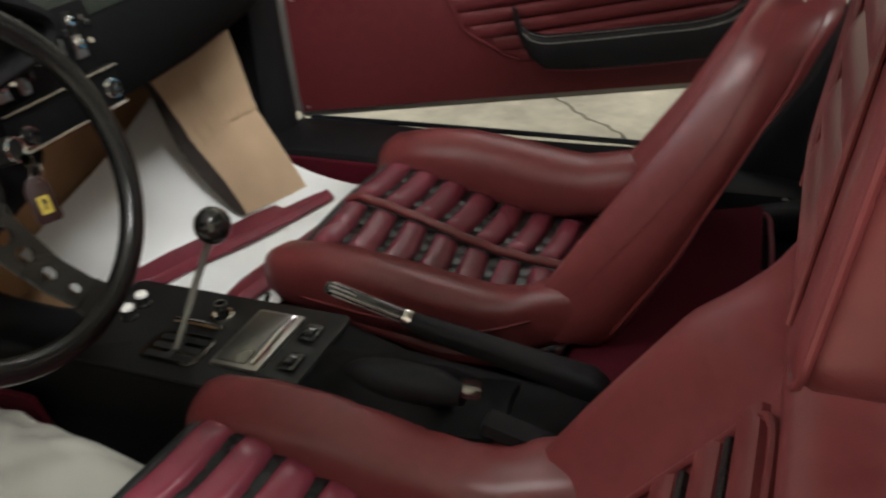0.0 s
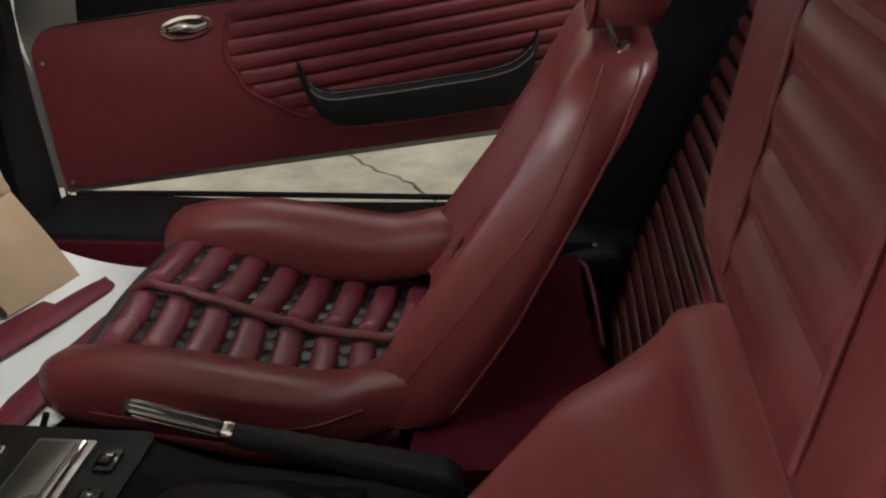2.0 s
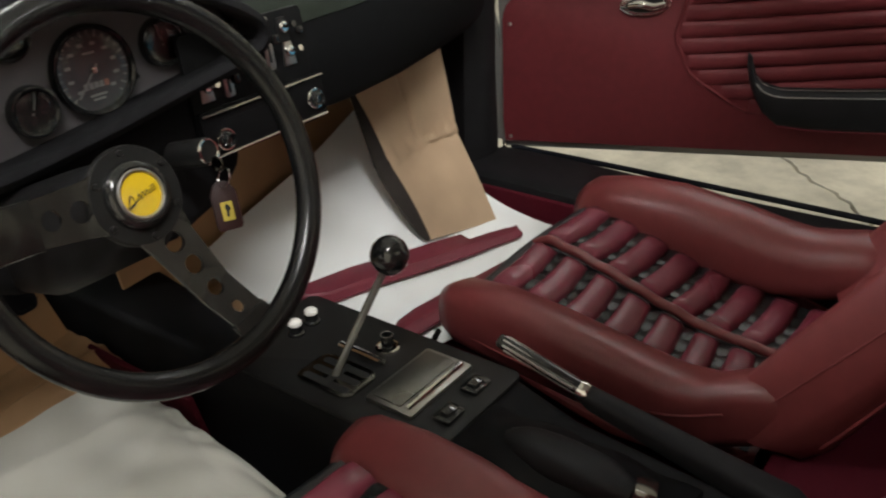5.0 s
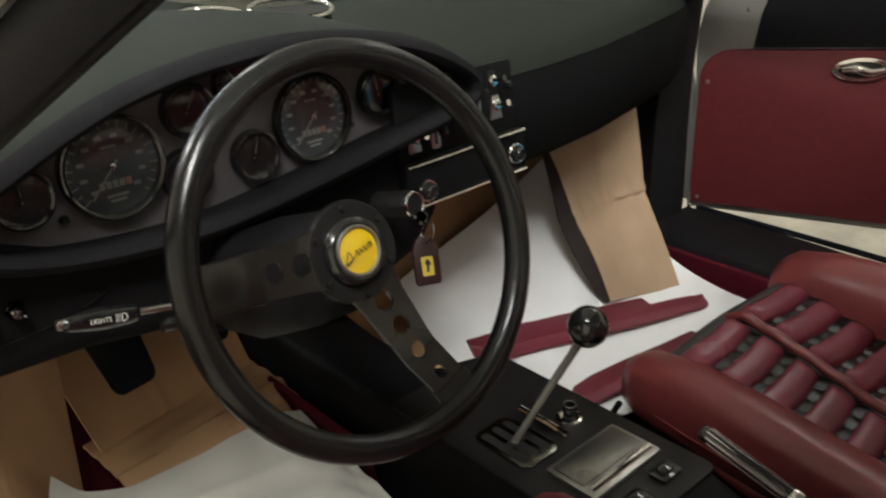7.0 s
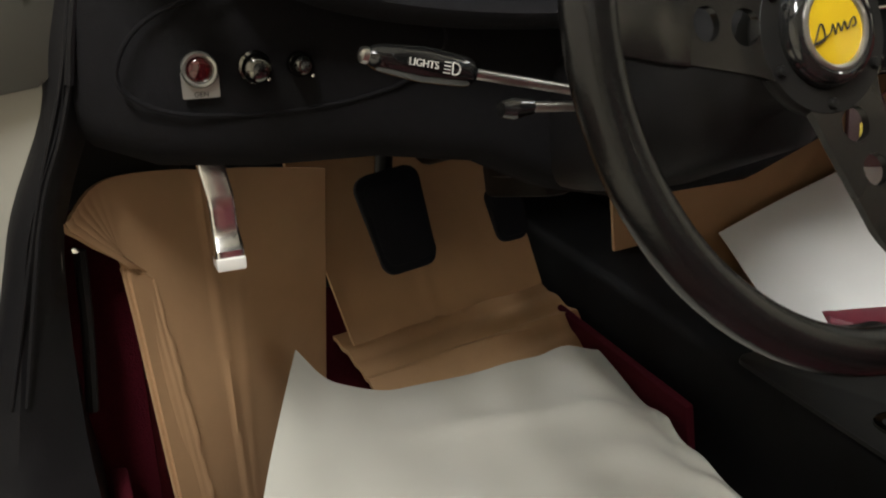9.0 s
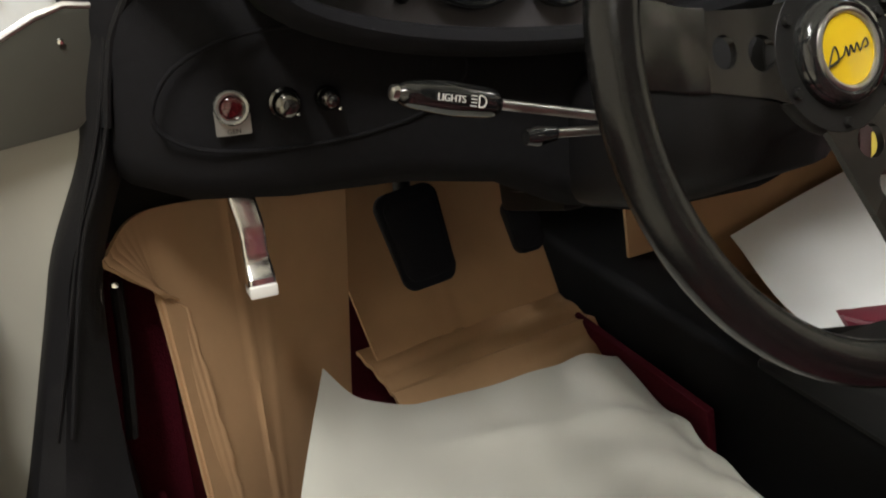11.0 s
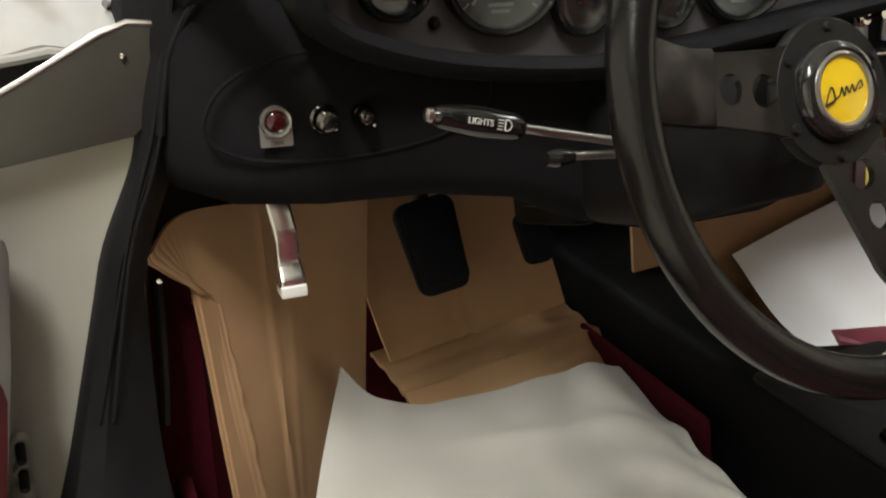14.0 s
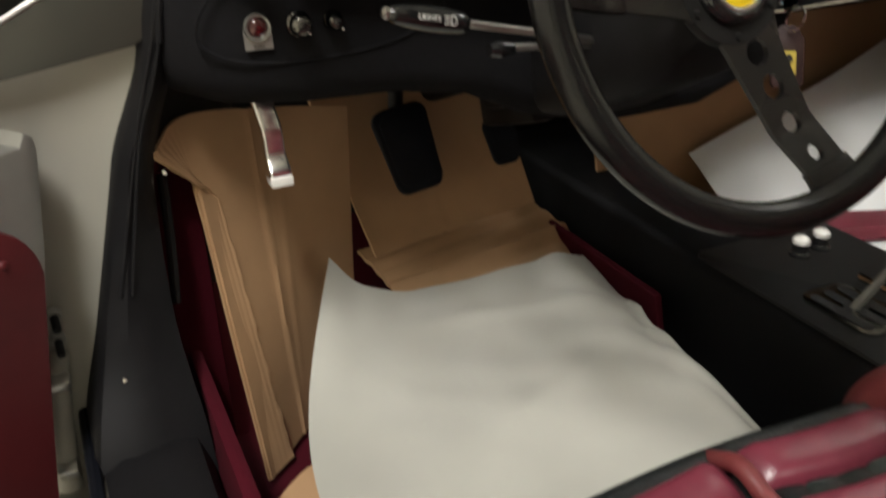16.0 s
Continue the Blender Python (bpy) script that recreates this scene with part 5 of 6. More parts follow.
# ---- centre console ----
def build_console():
    root = thing("centre_console", (-0.10, 0.0, 0.20), "black centre console with open gear gate and steel ashtray", "console")
    rings = []
    for y, xl, xr, zt in ((0.62, -0.215, -0.060, 0.40), (0.45, -0.210, -0.088, 0.394), (0.345, -0.206, -0.098, 0.390), (0.26, -0.203, -0.098, 0.388), (0.215, -0.200, -0.088, 0.386), (0.193, -0.200, -0.020, 0.386), (0.18, -0.200, -0.008, 0.386), (0.0, -0.196, -0.010, 0.384), (-0.16, -0.196, -0.012, 0.383), (-0.19, -0.192, -0.014, 0.375), (-0.25, -0.186, -0.02, 0.362), (-0.45, -0.180, -0.02, 0.345), (-0.75, -0.18, -0.02, 0.34)):
        rings.append([Vector(p) for p in ((xl - 0.03, y, 0.19), (xl - 0.014, y, 0.28), (xl, y, zt - 0.012), (xl + 0.004, y, zt - 0.003), (xl + 0.014, y, zt), (xr - 0.014, y, zt), (xr - 0.004, y, zt - 0.003), (xr, y, zt - 0.012), (xr + 0.006, y, 0.28), (xr + 0.016, y, 0.19))])
    part("tunnel", loft(rings), PANEL_BLACK, root, "black vinyl covered tunnel", 50)
    part("tunnel_carpet", box((-0.2245, 0.385, 0.272), (0.010, 0.38, 0.145), 0.004, m=pose(0, 0, 0, 0, -11, 0)), CARPET, root)
    part("top_plate", prism(rounded(0.186, 0.360, 0.012), 0.004, Matrix.Translation((-0.103, 0.0125, 0.3835)), 0.0015), SATIN_BLACK, root, "satin black top plate")
    z = 0.3875
    # gear gate with six fingers
    gate = part("gear_gate", prism(rounded(0.062, 0.090, 0.014), 0.003, Matrix.Translation((-0.141, 0.022, z)), 0.001), DARK_CHROME, root, "polished open gear gate")
    for k in range(3):
        part("gate_slot", prism(rounded(0.011, 0.074, 0.0055), 0.0006, Matrix.Translation((-0.160 + 0.0185 * k, 0.022, z + 0.003))), INK, gate)
    part("gate_slot", prism(rounded(0.050, 0.011, 0.0055), 0.0008, Matrix.Translation((-0.1415, 0.022, z + 0.003))), INK, gate)
    part("gate_stop", tube([(-0.090, 0.062, z + 0.005), (-0.090, 0.022, z + 0.006), (-0.091, -0.016, z + 0.005)], 0.0042, 8, 8), CHROME, gate)
    lv = part("gear_lever", tube([(-0.142, 0.024, z), (-0.1345, 0.009, 0.422), (-0.119, -0.022, 0.494), (-0.107, -0.045, 0.546)], [0.0060, 0.0052, 0.0049, 0.0046], 12, 16, up=(1, 0, 0)), NICKEL, root, "chrome gear lever")
    part("gear_knob", lathe([(0.0001, -0.024), (0.006, -0.0235), (0.0125, -0.0195), (0.019, -0.0125), (0.0228, -0.003), (0.0228, 0.004), (0.019, 0.0135), (0.0125, 0.0198), (0.0065, 0.0228), (0.0001, 0.0238)], Matrix.Translation((-0.105, -0.050, 0.561)), 28), GLOSS_BLACK, lv, "gloss black ball knob")
    # lighter
    L = Matrix.Translation((-0.059, 0.008, z))
    lt = part("lighter", lathe([(0.0112, 0.0005), (0.0112, 0.003), (0.0130, 0.0042), (0.0160, 0.0036), (0.0168, 0.0)], L, 30), CHROME, root, "black lighter in a chrome ring")
    part("lighter_barrel", lathe([(0.0084, 0.0), (0.0084, 0.0205), (0.0078, 0.0220), (0.0066, 0.0215), (0.0060, 0.016), (0.0001, 0.016)], L, 24), GLOSS_BLACK, lt)
    part("barrel_rim", tube([L @ Vector((0.0078 * math.cos(q), 0.0078 * math.sin(q), 0.0218)) for q in (2 * math.pi * k / 24 for k in range(24))], 0.0007, 6, closed=True), NICKEL, lt)
    # ashtray
    ash = part("ashtray", prism(rounded(0.122, 0.070, 0.003), 0.005, Matrix.Translation((-0.096, -0.074, z)), 0.0015), STEEL, root, "brushed steel ashtray")
    part("ashtray_lid", prism(rounded(0.108, 0.044, 0.002), 0.0022, Matrix.Translation((-0.096, -0.066, z + 0.005)), 0.0008), LID_STEEL, ash)
    part("ashtray_grip", tube([(-0.150, -0.097, z + 0.0065), (-0.096, -0.097, z + 0.0075), (-0.042, -0.097, z + 0.0065)], 0.004, 8, 8), CHROME, ash)
    for x, y in ((-0.064, -0.134), (-0.126, -0.140)):
        sw = part("window_switch", prism(rounded(0.034, 0.024, 0.003), 0.005, Matrix.Translation((x, y, z)), 0.0012), GLOSS_BLACK, root, "black rocker window switch")
        part("rocker", box((x, y, z + 0.007), (0.020, 0.012, 0.006), 0.002, 2, m=pose(0, 0, 0, 8)), GLOSS_BLACK, sw)
    for x, y in ((-0.066, 0.138), (-0.099, 0.135)):
        kb = part("pull_knob", lathe([(0.0115, 0), (0.0115, 0.003), (0.0088, 0.005), (0.0084, 0.0145), (0.0001, 0.0145)], Matrix.Translation((x, y, z)), 18), GLOSS_BLACK, root, "white capped choke knob")
        part("cap", lathe([(0.0001, 0.0225), (0.006, 0.0218), (0.0090, 0.0192), (0.0092, 0.0150), (0.006, 0.0145)], Matrix.Translation((x, y, z)), 20), WHITE_PLASTIC, kb)
    part("gaiter", sheet(10, 14, lambda u, v: (-0.185 + 0.10 * u, -0.175 - 0.25 * v, 0.378 + 0.035 * math.sin(math.pi * u) * math.sin(math.pi * min(1, v * 1.15)) + 0.003 * math.sin(20 * v + 8 * u)), 0.012), PANEL_BLACK, root, "creased black cover")


build_console()


def build_handbrake():
    root = thing("handbrake", (-0.06, -0.40, 0.36), "handbrake lever with ribbed chrome grip and black sleeve", "handbrake")
    a, b, c = Vector((-0.088, -0.185, 0.487)), Vector((-0.083, -0.288, 0.456)), Vector((-0.055, -0.52, 0.385))
    grip = part("grip", tube([a, a.lerp(b, 0.06), a.lerp(b, 0.5), b], [0.006, 0.0085, 0.0092, 0.009], 14, 16, up=(1, 0, 0)), GLOSS_BLACK, root, "black grip with bright ribs")
    for k in range(9):
        q = 2 * math.pi * k / 9
        off = Vector((0.0085 * math.cos(q), 0.002 * math.sin(q), 0.0085 * math.sin(q)))
        part("grip_rib", tube([a.lerp(b, 0.1) + off, b.lerp(a, 0.08) + off], 0.0013, 6, 2, up=(1, 0, 0)), STEEL, grip)
    part("collar", tube([b.lerp(a, 0.05), b, b.lerp(c, 0.02)], [0.0105, 0.0115, 0.0105], 16, 6, up=(1, 0, 0)), CHROME, root)
    rings = []
    for t, w, h in ((0.0, 0.010, 0.010), (0.03, 0.012, 0.0125), (0.2, 0.013, 0.014), (0.6, 0.016, 0.016), (0.95, 0.02, 0.018), (1.0, 0.017, 0.012)):
        p = b.lerp(c, t)
        rings.append([p + Vector((px, 0.3 * pz, pz - 0.004)) for px, pz in rounded(2 * w, 2 * h, 0.010, 4)])
    part("sleeve", loft(rings), BLACK, root, "black leather sleeve", 50)


build_handbrake()


def build_belt():
    root = thing("belt_stalk", (-0.15, -0.34, 0.38), "black seat belt sleeve with a bright buckle on the tunnel", "seat belt")
    part("sleeve", tube([(-0.138, -0.215, 0.392), (-0.143, -0.255, 0.408), (-0.148, -0.30, 0.414), (-0.154, -0.350, 0.420), (-0.160, -0.385, 0.421)], [0.012, 0.022, 0.025, 0.022, 0.011], 16, 14, up=(1, 0, 0)), BLACK, root)
    part("buckle", box((-0.166, -0.398, 0.440), (0.032, 0.022, 0.012), 0.004, 2, m=pose(0, 0, 0, 10, 15, 20)), DARK_CHROME, root, "dull steel buckle")
    part("anchor", box((-0.17, -0.45, 0.392), (0.03, 0.08, 0.02), 0.006, 2, m=pose(0, 0, 0, 15, 0, 0)), BLACK, root)


build_belt()


# ---- passenger door ----
def build_passenger_door():
    root = thing("passenger_door", (0.72, 0.339, 0.33), "open passenger door with red ribbed card and black armrest", "car door")
    a = radians(22.5)
    d, n = Vector((math.sin(a), -math.cos(a), 0)), Vector((math.cos(a), math.sin(a), 0))
    M = Matrix.Translation((0.72, 0.339, 0)) @ Matrix((d, Vector((0, 0, 1)), d.cross(Vector((0, 0, 1))))).transposed().to_4x4()
    # in M: x along the door, y up, z = d x up
    inward = -1.0 if (M.to_3x3() @ Vector((0, 0, 1))).dot(n) > 0 else 1.0

    def D(s, z, t=0.0):
        return M @ Vector((s, z, inward * t))

    def slab(outline, t0, t1, bevel=0.0):
        bm = bmesh.new()
        lo = [bm.verts.new(D(s, z, t0)) for s, z in outline]
        hi = [bm.verts.new(D(s, z, t1)) for s, z in outline]
        bm.faces.new(lo)
        top = bm.faces.new(hi[::-1])
        for i in range(len(lo)):
            j = (i + 1) % len(lo)
            bm.faces.new((lo[i], hi[i], hi[j], lo[j]))
        if bevel:
            bmesh.ops.recalc_face_normals(bm, faces=bm.faces)
            bmesh.ops.bevel(bm, geom=list(top.edges), offset=bevel, segments=2, profile=0.6, affect="EDGES")
        return bm
    corner = [(0.0 + 0.055 * (1 - math.cos(q)), 0.618 + 0.055 * math.sin(q)) for q in np.linspace(0, math.pi / 2, 7)]
    card = [(0.004, 0.362), (0.0, 0.40)] + corner + [(0.25, 0.684), (0.45, 0.694), (0.75, 0.708), (1.08, 0.722), (1.10, 0.70), (1.10, 0.40), (1.07, 0.362), (0.5, 0.362)]
    part("door_card", slab(card, -0.012, 0.0, 0.003), RED_DOOR, root, "dark red door card")
    frame_pts = [(-0.006, 0.345), (-0.008, 0.60), (-0.012, 0.66), (-0.012, 0.70), (-0.004, 0.745), (0.020, 0.80), (1.15, 0.79), (1.16, 0.345)]
    part("door_shell", slab(frame_pts, -0.055, -0.013, 0.004), PALE_STEEL, root, "bare grey door frame")
    part("door_skin", slab([(-0.01, 0.34), (-0.01, 0.66), (0.06, 0.76), (1.15, 0.76), (1.16, 0.34)], -0.10, -0.056, 0.01), PAINT, root, "pale silver door skin")
    part("upper_cover", slab([(0.092, 0.679), (0.25, 0.688), (1.12, 0.728), (1.13, 0.80), (0.118, 0.80), (0.10, 0.74)], -0.012, 0.004, 0.005), BLACK_CLOTH, root, "black padded door top")
    # pleats, following the door's gentle rise
    edge = lambda z: float(np.interp(z, [0.44, 0.458, 0.516, 0.588, 0.673, 0.72], [0.50, 0.46, 0.377, 0.344, 0.363, 0.40]))
    for k in range(8):
        z0 = 0.446 + 0.0318 * k
        s0 = edge(z0) + 0.004
        rows = []
        for i in range(15):
            q = i / 14
            s = s0 + (1.085 - s0) * q
            zc = z0 + 0.080 * (s - 0.40)
            amp = 0.009 * min(1, q * 9 + 0.15)
            rows.append([D(s, zc + 0.0156 * math.cos(b), -0.0005 + amp * math.sin(b)) for b in [math.pi * j / 8 for j in range(9)]])
        part("pleat", loft(rows), RED_DOOR, root)
    part("pleat_edge", tube([D(edge(z) - 0.002, z, 0.001) for z in (0.445, 0.458, 0.48, 0.516, 0.55, 0.588, 0.63, 0.673)], 0.0035, 8, 24, up=n), RED_DOOR, root)
    # armrest
    stations = ((0.478, 0.566, 0.540), (0.486, 0.558, 0.505), (0.496, 0.524, 0.482), (0.512, 0.508, 0.452), (0.543, 0.499, 0.424), (0.60, 0.499, 0.418), (0.672, 0.500, 0.416), (0.76, 0.503, 0.417), (0.855, 0.506, 0.420), (0.915, 0.515, 0.422), (0.936, 0.523, 0.430), (0.955, 0.535, 0.455), (0.968, 0.548, 0.486), (0.980, 0.563, 0.515), (0.989, 0.578, 0.548))
    rings = []
    for i, (s, zt, zb) in enumerate(stations):
        k = min(1.0, 0.35 + 0.4 * min(i, len(stations) - 1 - i))
        rings.append([D(s, z, t * k) for t, z in ((0.0, zb), (0.022, zb + 0.002), (0.034, zb + 0.010), (0.037, (zt + zb) / 2 - 0.004), (0.0365, zt - 0.015), (0.034, zt - 0.010), (0.028, zt - 0.003), (0.018, zt), (0.0, zt - 0.002))])
    arm = part("armrest", loft(rings), BLACK, root, "black padded armrest and pull", 50)
    part("armrest_trim", tube([D(s, zt - 0.0125, 0.0365) for s, zt, zb in stations[2:-2]], 0.0014, 6, 60, up=n), PALE_STEEL, arm)
    part("armrest_edge", tube([D(s, zt - 0.001, 0.024) for s, zt, zb in stations[2:-2]], 0.0011, 6, 60, up=n), STEEL, arm)
    part("armrest_seam", tube([D(s, zb + 0.003, 0.030) for s, zt, zb in stations[4:-4]], 0.0012, 6, 30, up=n), RED_TRIM, arm)
    # inside handle
    h = part("door_handle", slab([(0.281 + x, 0.652 + y + 0.06 * x) for x, y in ellipse(0.049, 0.0225, 28)], 0.0, 0.008, 0.003), CHROME, root, "oval chrome inside handle")
    part("handle_well", slab([(0.281 + x, 0.652 + y + 0.06 * x) for x, y in ellipse(0.038, 0.015, 24)], 0.008, 0.0086), SATIN_BLACK, h)
    part("handle_lever", tube([D(0.250, 0.650, 0.010), D(0.272, 0.655, 0.016), D(0.295, 0.650, 0.016), D(0.318, 0.655, 0.012)], [0.006, 0.009, 0.008, 0.005], 10, 14, up=n), CHROME, h)
    for s, z in ((0.016, 0.372), (0.016, 0.61)):
        part("card_screw", lathe([(0.0001, 0.003), (0.0035, 0.002), (0.0045, 0)], facing(D(s, z, 0.0), -n), 10), STEEL, root)
    part("hinge_tip", lathe([(0.0001, 0.006), (0.004, 0.005), (0.005, 0)], facing((0.712, 0.332, 0.356), (-0.3, -1, 0.3)), 12), CHROME, root)


build_passenger_door()


def build_driver_door():
    root = thing("driver_door", (-0.87, 0.17, 0.33), "open driver's door with red card seen at its hinge end", "car door")
    d, up = Vector((-0.80, -0.60, 0)).normalized(), Vector((0, 0, 1))
    n = up.cross(d)
    if n.dot(Vector((1, -1, 0))) < 0:
        n = -n
    O = Vector((-0.838, 0.168, 0))

    def D(s, z, t=0.0):
        return O + d * s + up * z + n * t

    def slab(outline, t0, t1, bevel=0.0):
        bm = bmesh.new()
        lo = [bm.verts.new(D(s, z, t0)) for s, z in outline]
        hi = [bm.verts.new(D(s, z, t1)) for s, z in outline]
        bm.faces.new(lo)
        top = bm.faces.new(hi[::-1])
        for i in range(len(lo)):
            j = (i + 1) % len(lo)
            bm.faces.new((lo[i], hi[i], hi[j], lo[j]))
        if bevel:
            bmesh.ops.recalc_face_normals(bm, faces=bm.faces)
            bmesh.ops.bevel(bm, geom=list(top.edges), offset=bevel, segments=2, profile=0.6, affect="EDGES")
        return bm
    corner = [(0.0 + 0.05 * (1 - math.cos(q)), 0.535 + 0.05 * math.sin(q)) for q in np.linspace(0, math.pi / 2, 9)]
    part("door_card", slab([(0.039, 0.34), (0.0235, 0.42), (0.007, 0.50)] + corner + [(1.0, 0.61), (1.05, 0.59), (1.05, 0.34)], -0.012, 0.004, 0.004), RED_DOOR, root, "dark red door card")
    part("door_shell", slab([(0.034, 0.33), (0.008, 0.44), (-0.006, 0.50), (-0.0165, 0.545), (-0.030, 0.618), (-0.029, 0.628), (-0.022, 0.633), (-0.016, 0.624), (1.08, 0.655), (1.10, 0.33)], -0.05, -0.013, 0.003), PALE_STEEL, root, "bare grey steel door frame")
    part("door_skin", slab([(0.036, 0.33), (0.010, 0.44), (-0.004, 0.50), (-0.004, 0.625), (1.08, 0.65), (1.10, 0.33)], -0.09, -0.051, 0.008), PAINT, root, "pale silver door skin")
    part("card_screw", lathe([(0.0001, 0.002), (0.003, 0.0014), (0.0038, 0)], facing(D(0.03, 0.555, 0.004), n), 12), RED_DOOR, root)
    for x, z in ((-0.8415, 0.468), (-0.843, 0.445)):
        M = facing((x, 0.228, z), (0.05, -1, -0.25))
        bolt = part("hinge_bolt", lathe([(0.0001, 0.022), (0.0030, 0.0215), (0.0034, 0.020), (0.0034, 0.0)], M, 12), SATIN_BLACK, root, "dark hinge bolt")
        part("washer", lathe([(0.0064, -0.002), (0.0064, 0.004), (0.0058, 0.005), (0.0036, 0.005)], M, 18), PALE_STEEL, bolt)
    part("hinge_arm", tube([(-0.845, 0.236, 0.425), (-0.850, 0.222, 0.41), (-0.857, 0.212, 0.36), (-0.862, 0.206, 0.31)], [0.008, 0.0095, 0.0105, 0.0115], 12, 18, up=(1, 0, 0)), JAMB, root, "cream painted hinge arm")
    for q in ((-0.849, 0.214, 0.412), (-0.859, 0.198, 0.335)):
        part("hinge_collar", box(q, (0.017, 0.016, 0.010), 0.003, 2, m=pose(0, 0, 0, 20)), STEEL, root)


build_driver_door()


# ---- footwells ----
def wob(u, v, k, a):
    return a * math.sin(5.1 * u * k + 1.3 * k) * math.sin(4.3 * v * k + 0.7 * k)


def build_footwells():
    # passenger side: white sheet sweeping up the toe board
    def sheet_p(u, v):
        left = spline([(0.075, 0.03, 0.309), (0.02, 0.17, 0.313), (-0.010, 0.314, 0.335), (-0.017, 0.42, 0.400)], 21)
        right = spline([(0.52, -0.06, 0.309), (0.50, 0.12, 0.316), (0.485, 0.28, 0.38), (0.455, 0.43, 0.555)], 21)
        i = int(round(v * 20))
        p = left[i].lerp(right[i], u)
        return p + Vector((0, 0, wob(u, v, 2, 0.004) - 0.010 * math.sin(math.pi * u) * v))
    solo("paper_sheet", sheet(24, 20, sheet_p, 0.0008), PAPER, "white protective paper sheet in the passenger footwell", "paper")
    # support under the sheet: raised foot board
    solo("foot_board", box((0.29, 0.16, 0.252), (0.52, 0.36, 0.09), 0.012, 2, m=pose(0, 0, 0, 3)), CARPET, "crimson carpeted raised foot board under the paper", "foot board")
    # brown board behind it
    solo("cardboard_sheet", sheet(14, 12, patch((-0.16, 0.40, 0.24), (0.50, 0.44, 0.24), (0.50, 0.52, 0.68), (-0.16, 0.50, 0.68), lambda u, v: (0, wob(u, v, 2, 0.004), 0)), 0.004), CARD, "brown cardboard sheet against the toe board", "cardboard")
    solo("cardboard_sheet", sheet(10, 14, patch((-0.086, 0.16, 0.296), (0.10, 0.16, 0.298), (0.10, 0.43, 0.330), (-0.078, 0.43, 0.330), lambda u, v: (0, 0, wob(u, v, 2, 0.003))), 0.004), CARD, "brown cardboard lying under the white paper beside the tunnel", "cardboard")
    # folded card standing on the sheet
    def card_p(u, v):
        lo = mixp((0.303, 0.217, 0.334), (0.442, 0.173, 0.326), u)
        mi = mixp((0.293, 0.312, 0.470), (0.494, 0.292, 0.460), u)
        hi = mixp((0.256, 0.335, 0.610), (0.478, 0.318, 0.640), u)
        p = Vector(mixp(lo, mi, v * 2) if v < 0.5 else mixp(mi, hi, v * 2 - 1))
        bend = -0.02 * math.exp(-((u - 0.0) / 0.25) ** 2) * math.sin(math.pi * v)
        crease = 0.006 * math.exp(-((u - 0.48) / 0.02) ** 2) * min(1, max(0, (v - 0.5) / 0.05)) - 0.004 * math.exp(-((v - 0.5 - 0.03 * u) / 0.018) ** 2) + 0.0025 * math.sin(31 * u + 5 * v) * math.exp(-((v - 0.54) / 0.05) ** 2)
        return p + Vector((0, bend + crease, 0.003 * math.sin(9 * v)))
    fc = thing("folded_cardboard", (0.37, 0.195, 0.328), "creased folded cardboard leaning in the passenger footwell", "cardboard")
    part("panel", sheet(48, 48, card_p, 0.004), PALE_CARD, fc)

    # the card's shadow on the paper, built as a thin dark sheet
    def shadow_strip(u, v):
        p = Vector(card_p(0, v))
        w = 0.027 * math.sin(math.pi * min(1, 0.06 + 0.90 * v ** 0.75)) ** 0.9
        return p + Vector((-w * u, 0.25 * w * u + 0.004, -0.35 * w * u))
    part("shadow_sheet", sheet(8, 32, shadow_strip, 0.003), SHADE_CARD, fc, "thin dark sheet standing for the cardboard's shadow on the paper")
    # dark red trim strips on the sheet
    def strip(origin, turn, stations, label):
        """A strip lying flat: stations are (along, near edge, far edge) from origin."""
        t = Vector((math.cos(radians(turn)), math.sin(radians(turn)), 0))
        q = Vector((-t.y, t.x, 0))
        rings = []
        for along, near, far in stations:
            w = far - near
            prof = [(near, 0.0), (near, 0.004), (near + 0.006, 0.007), (near + 0.013, 0.008), (near + 0.017, 0.012), (near + 0.021, 0.012), (near + 0.024, 0.0075), (near + 0.024 + 0.4 * max(0, w - 0.024), 0.009), (far - 0.004, 0.007), (far, 0.003), (far, 0.0)]
            rings.append([Vector(origin) + t * (along + 0.10 * (e - near)) + q * e + Vector((0, 0, h - 0.022 * along + 0.0012 * math.sin(23 * along))) for e, h in prof])
        return solo("trim_strip", loft(rings), RED_TRIM, label, "trim strip", "loose trim strips")
    strip((0.0746, 0.2207, 0.325), -18.7, [(-0.058, 0.030, 0.078), (-0.040, 0.012, 0.082), (-0.012, 0.0, 0.084), (0.05, 0.0, 0.083), (0.11, 0.0, 0.080), (0.17, 0.001, 0.078), (0.23, 0.001, 0.077), (0.272, 0.0, 0.076), (0.275, 0.0, 0.047), (0.32, 0.0, 0.045), (0.352, 0.0, 0.042), (0.366, 0.004, 0.038), (0.372, 0.008, 0.034)], "long dark red trim strip with a stepped end, lying on the white paper")
    strip((0.055, 0.066, 0.318), -7.5, [(0.000, 0.0, 0.040), (0.012, 0.0, 0.048), (0.05, 0.0, 0.054), (0.12, 0.0, 0.056), (0.20, 0.0, 0.056), (0.27, 0.0, 0.055)], "short dark red trim strip tucked under the seat")
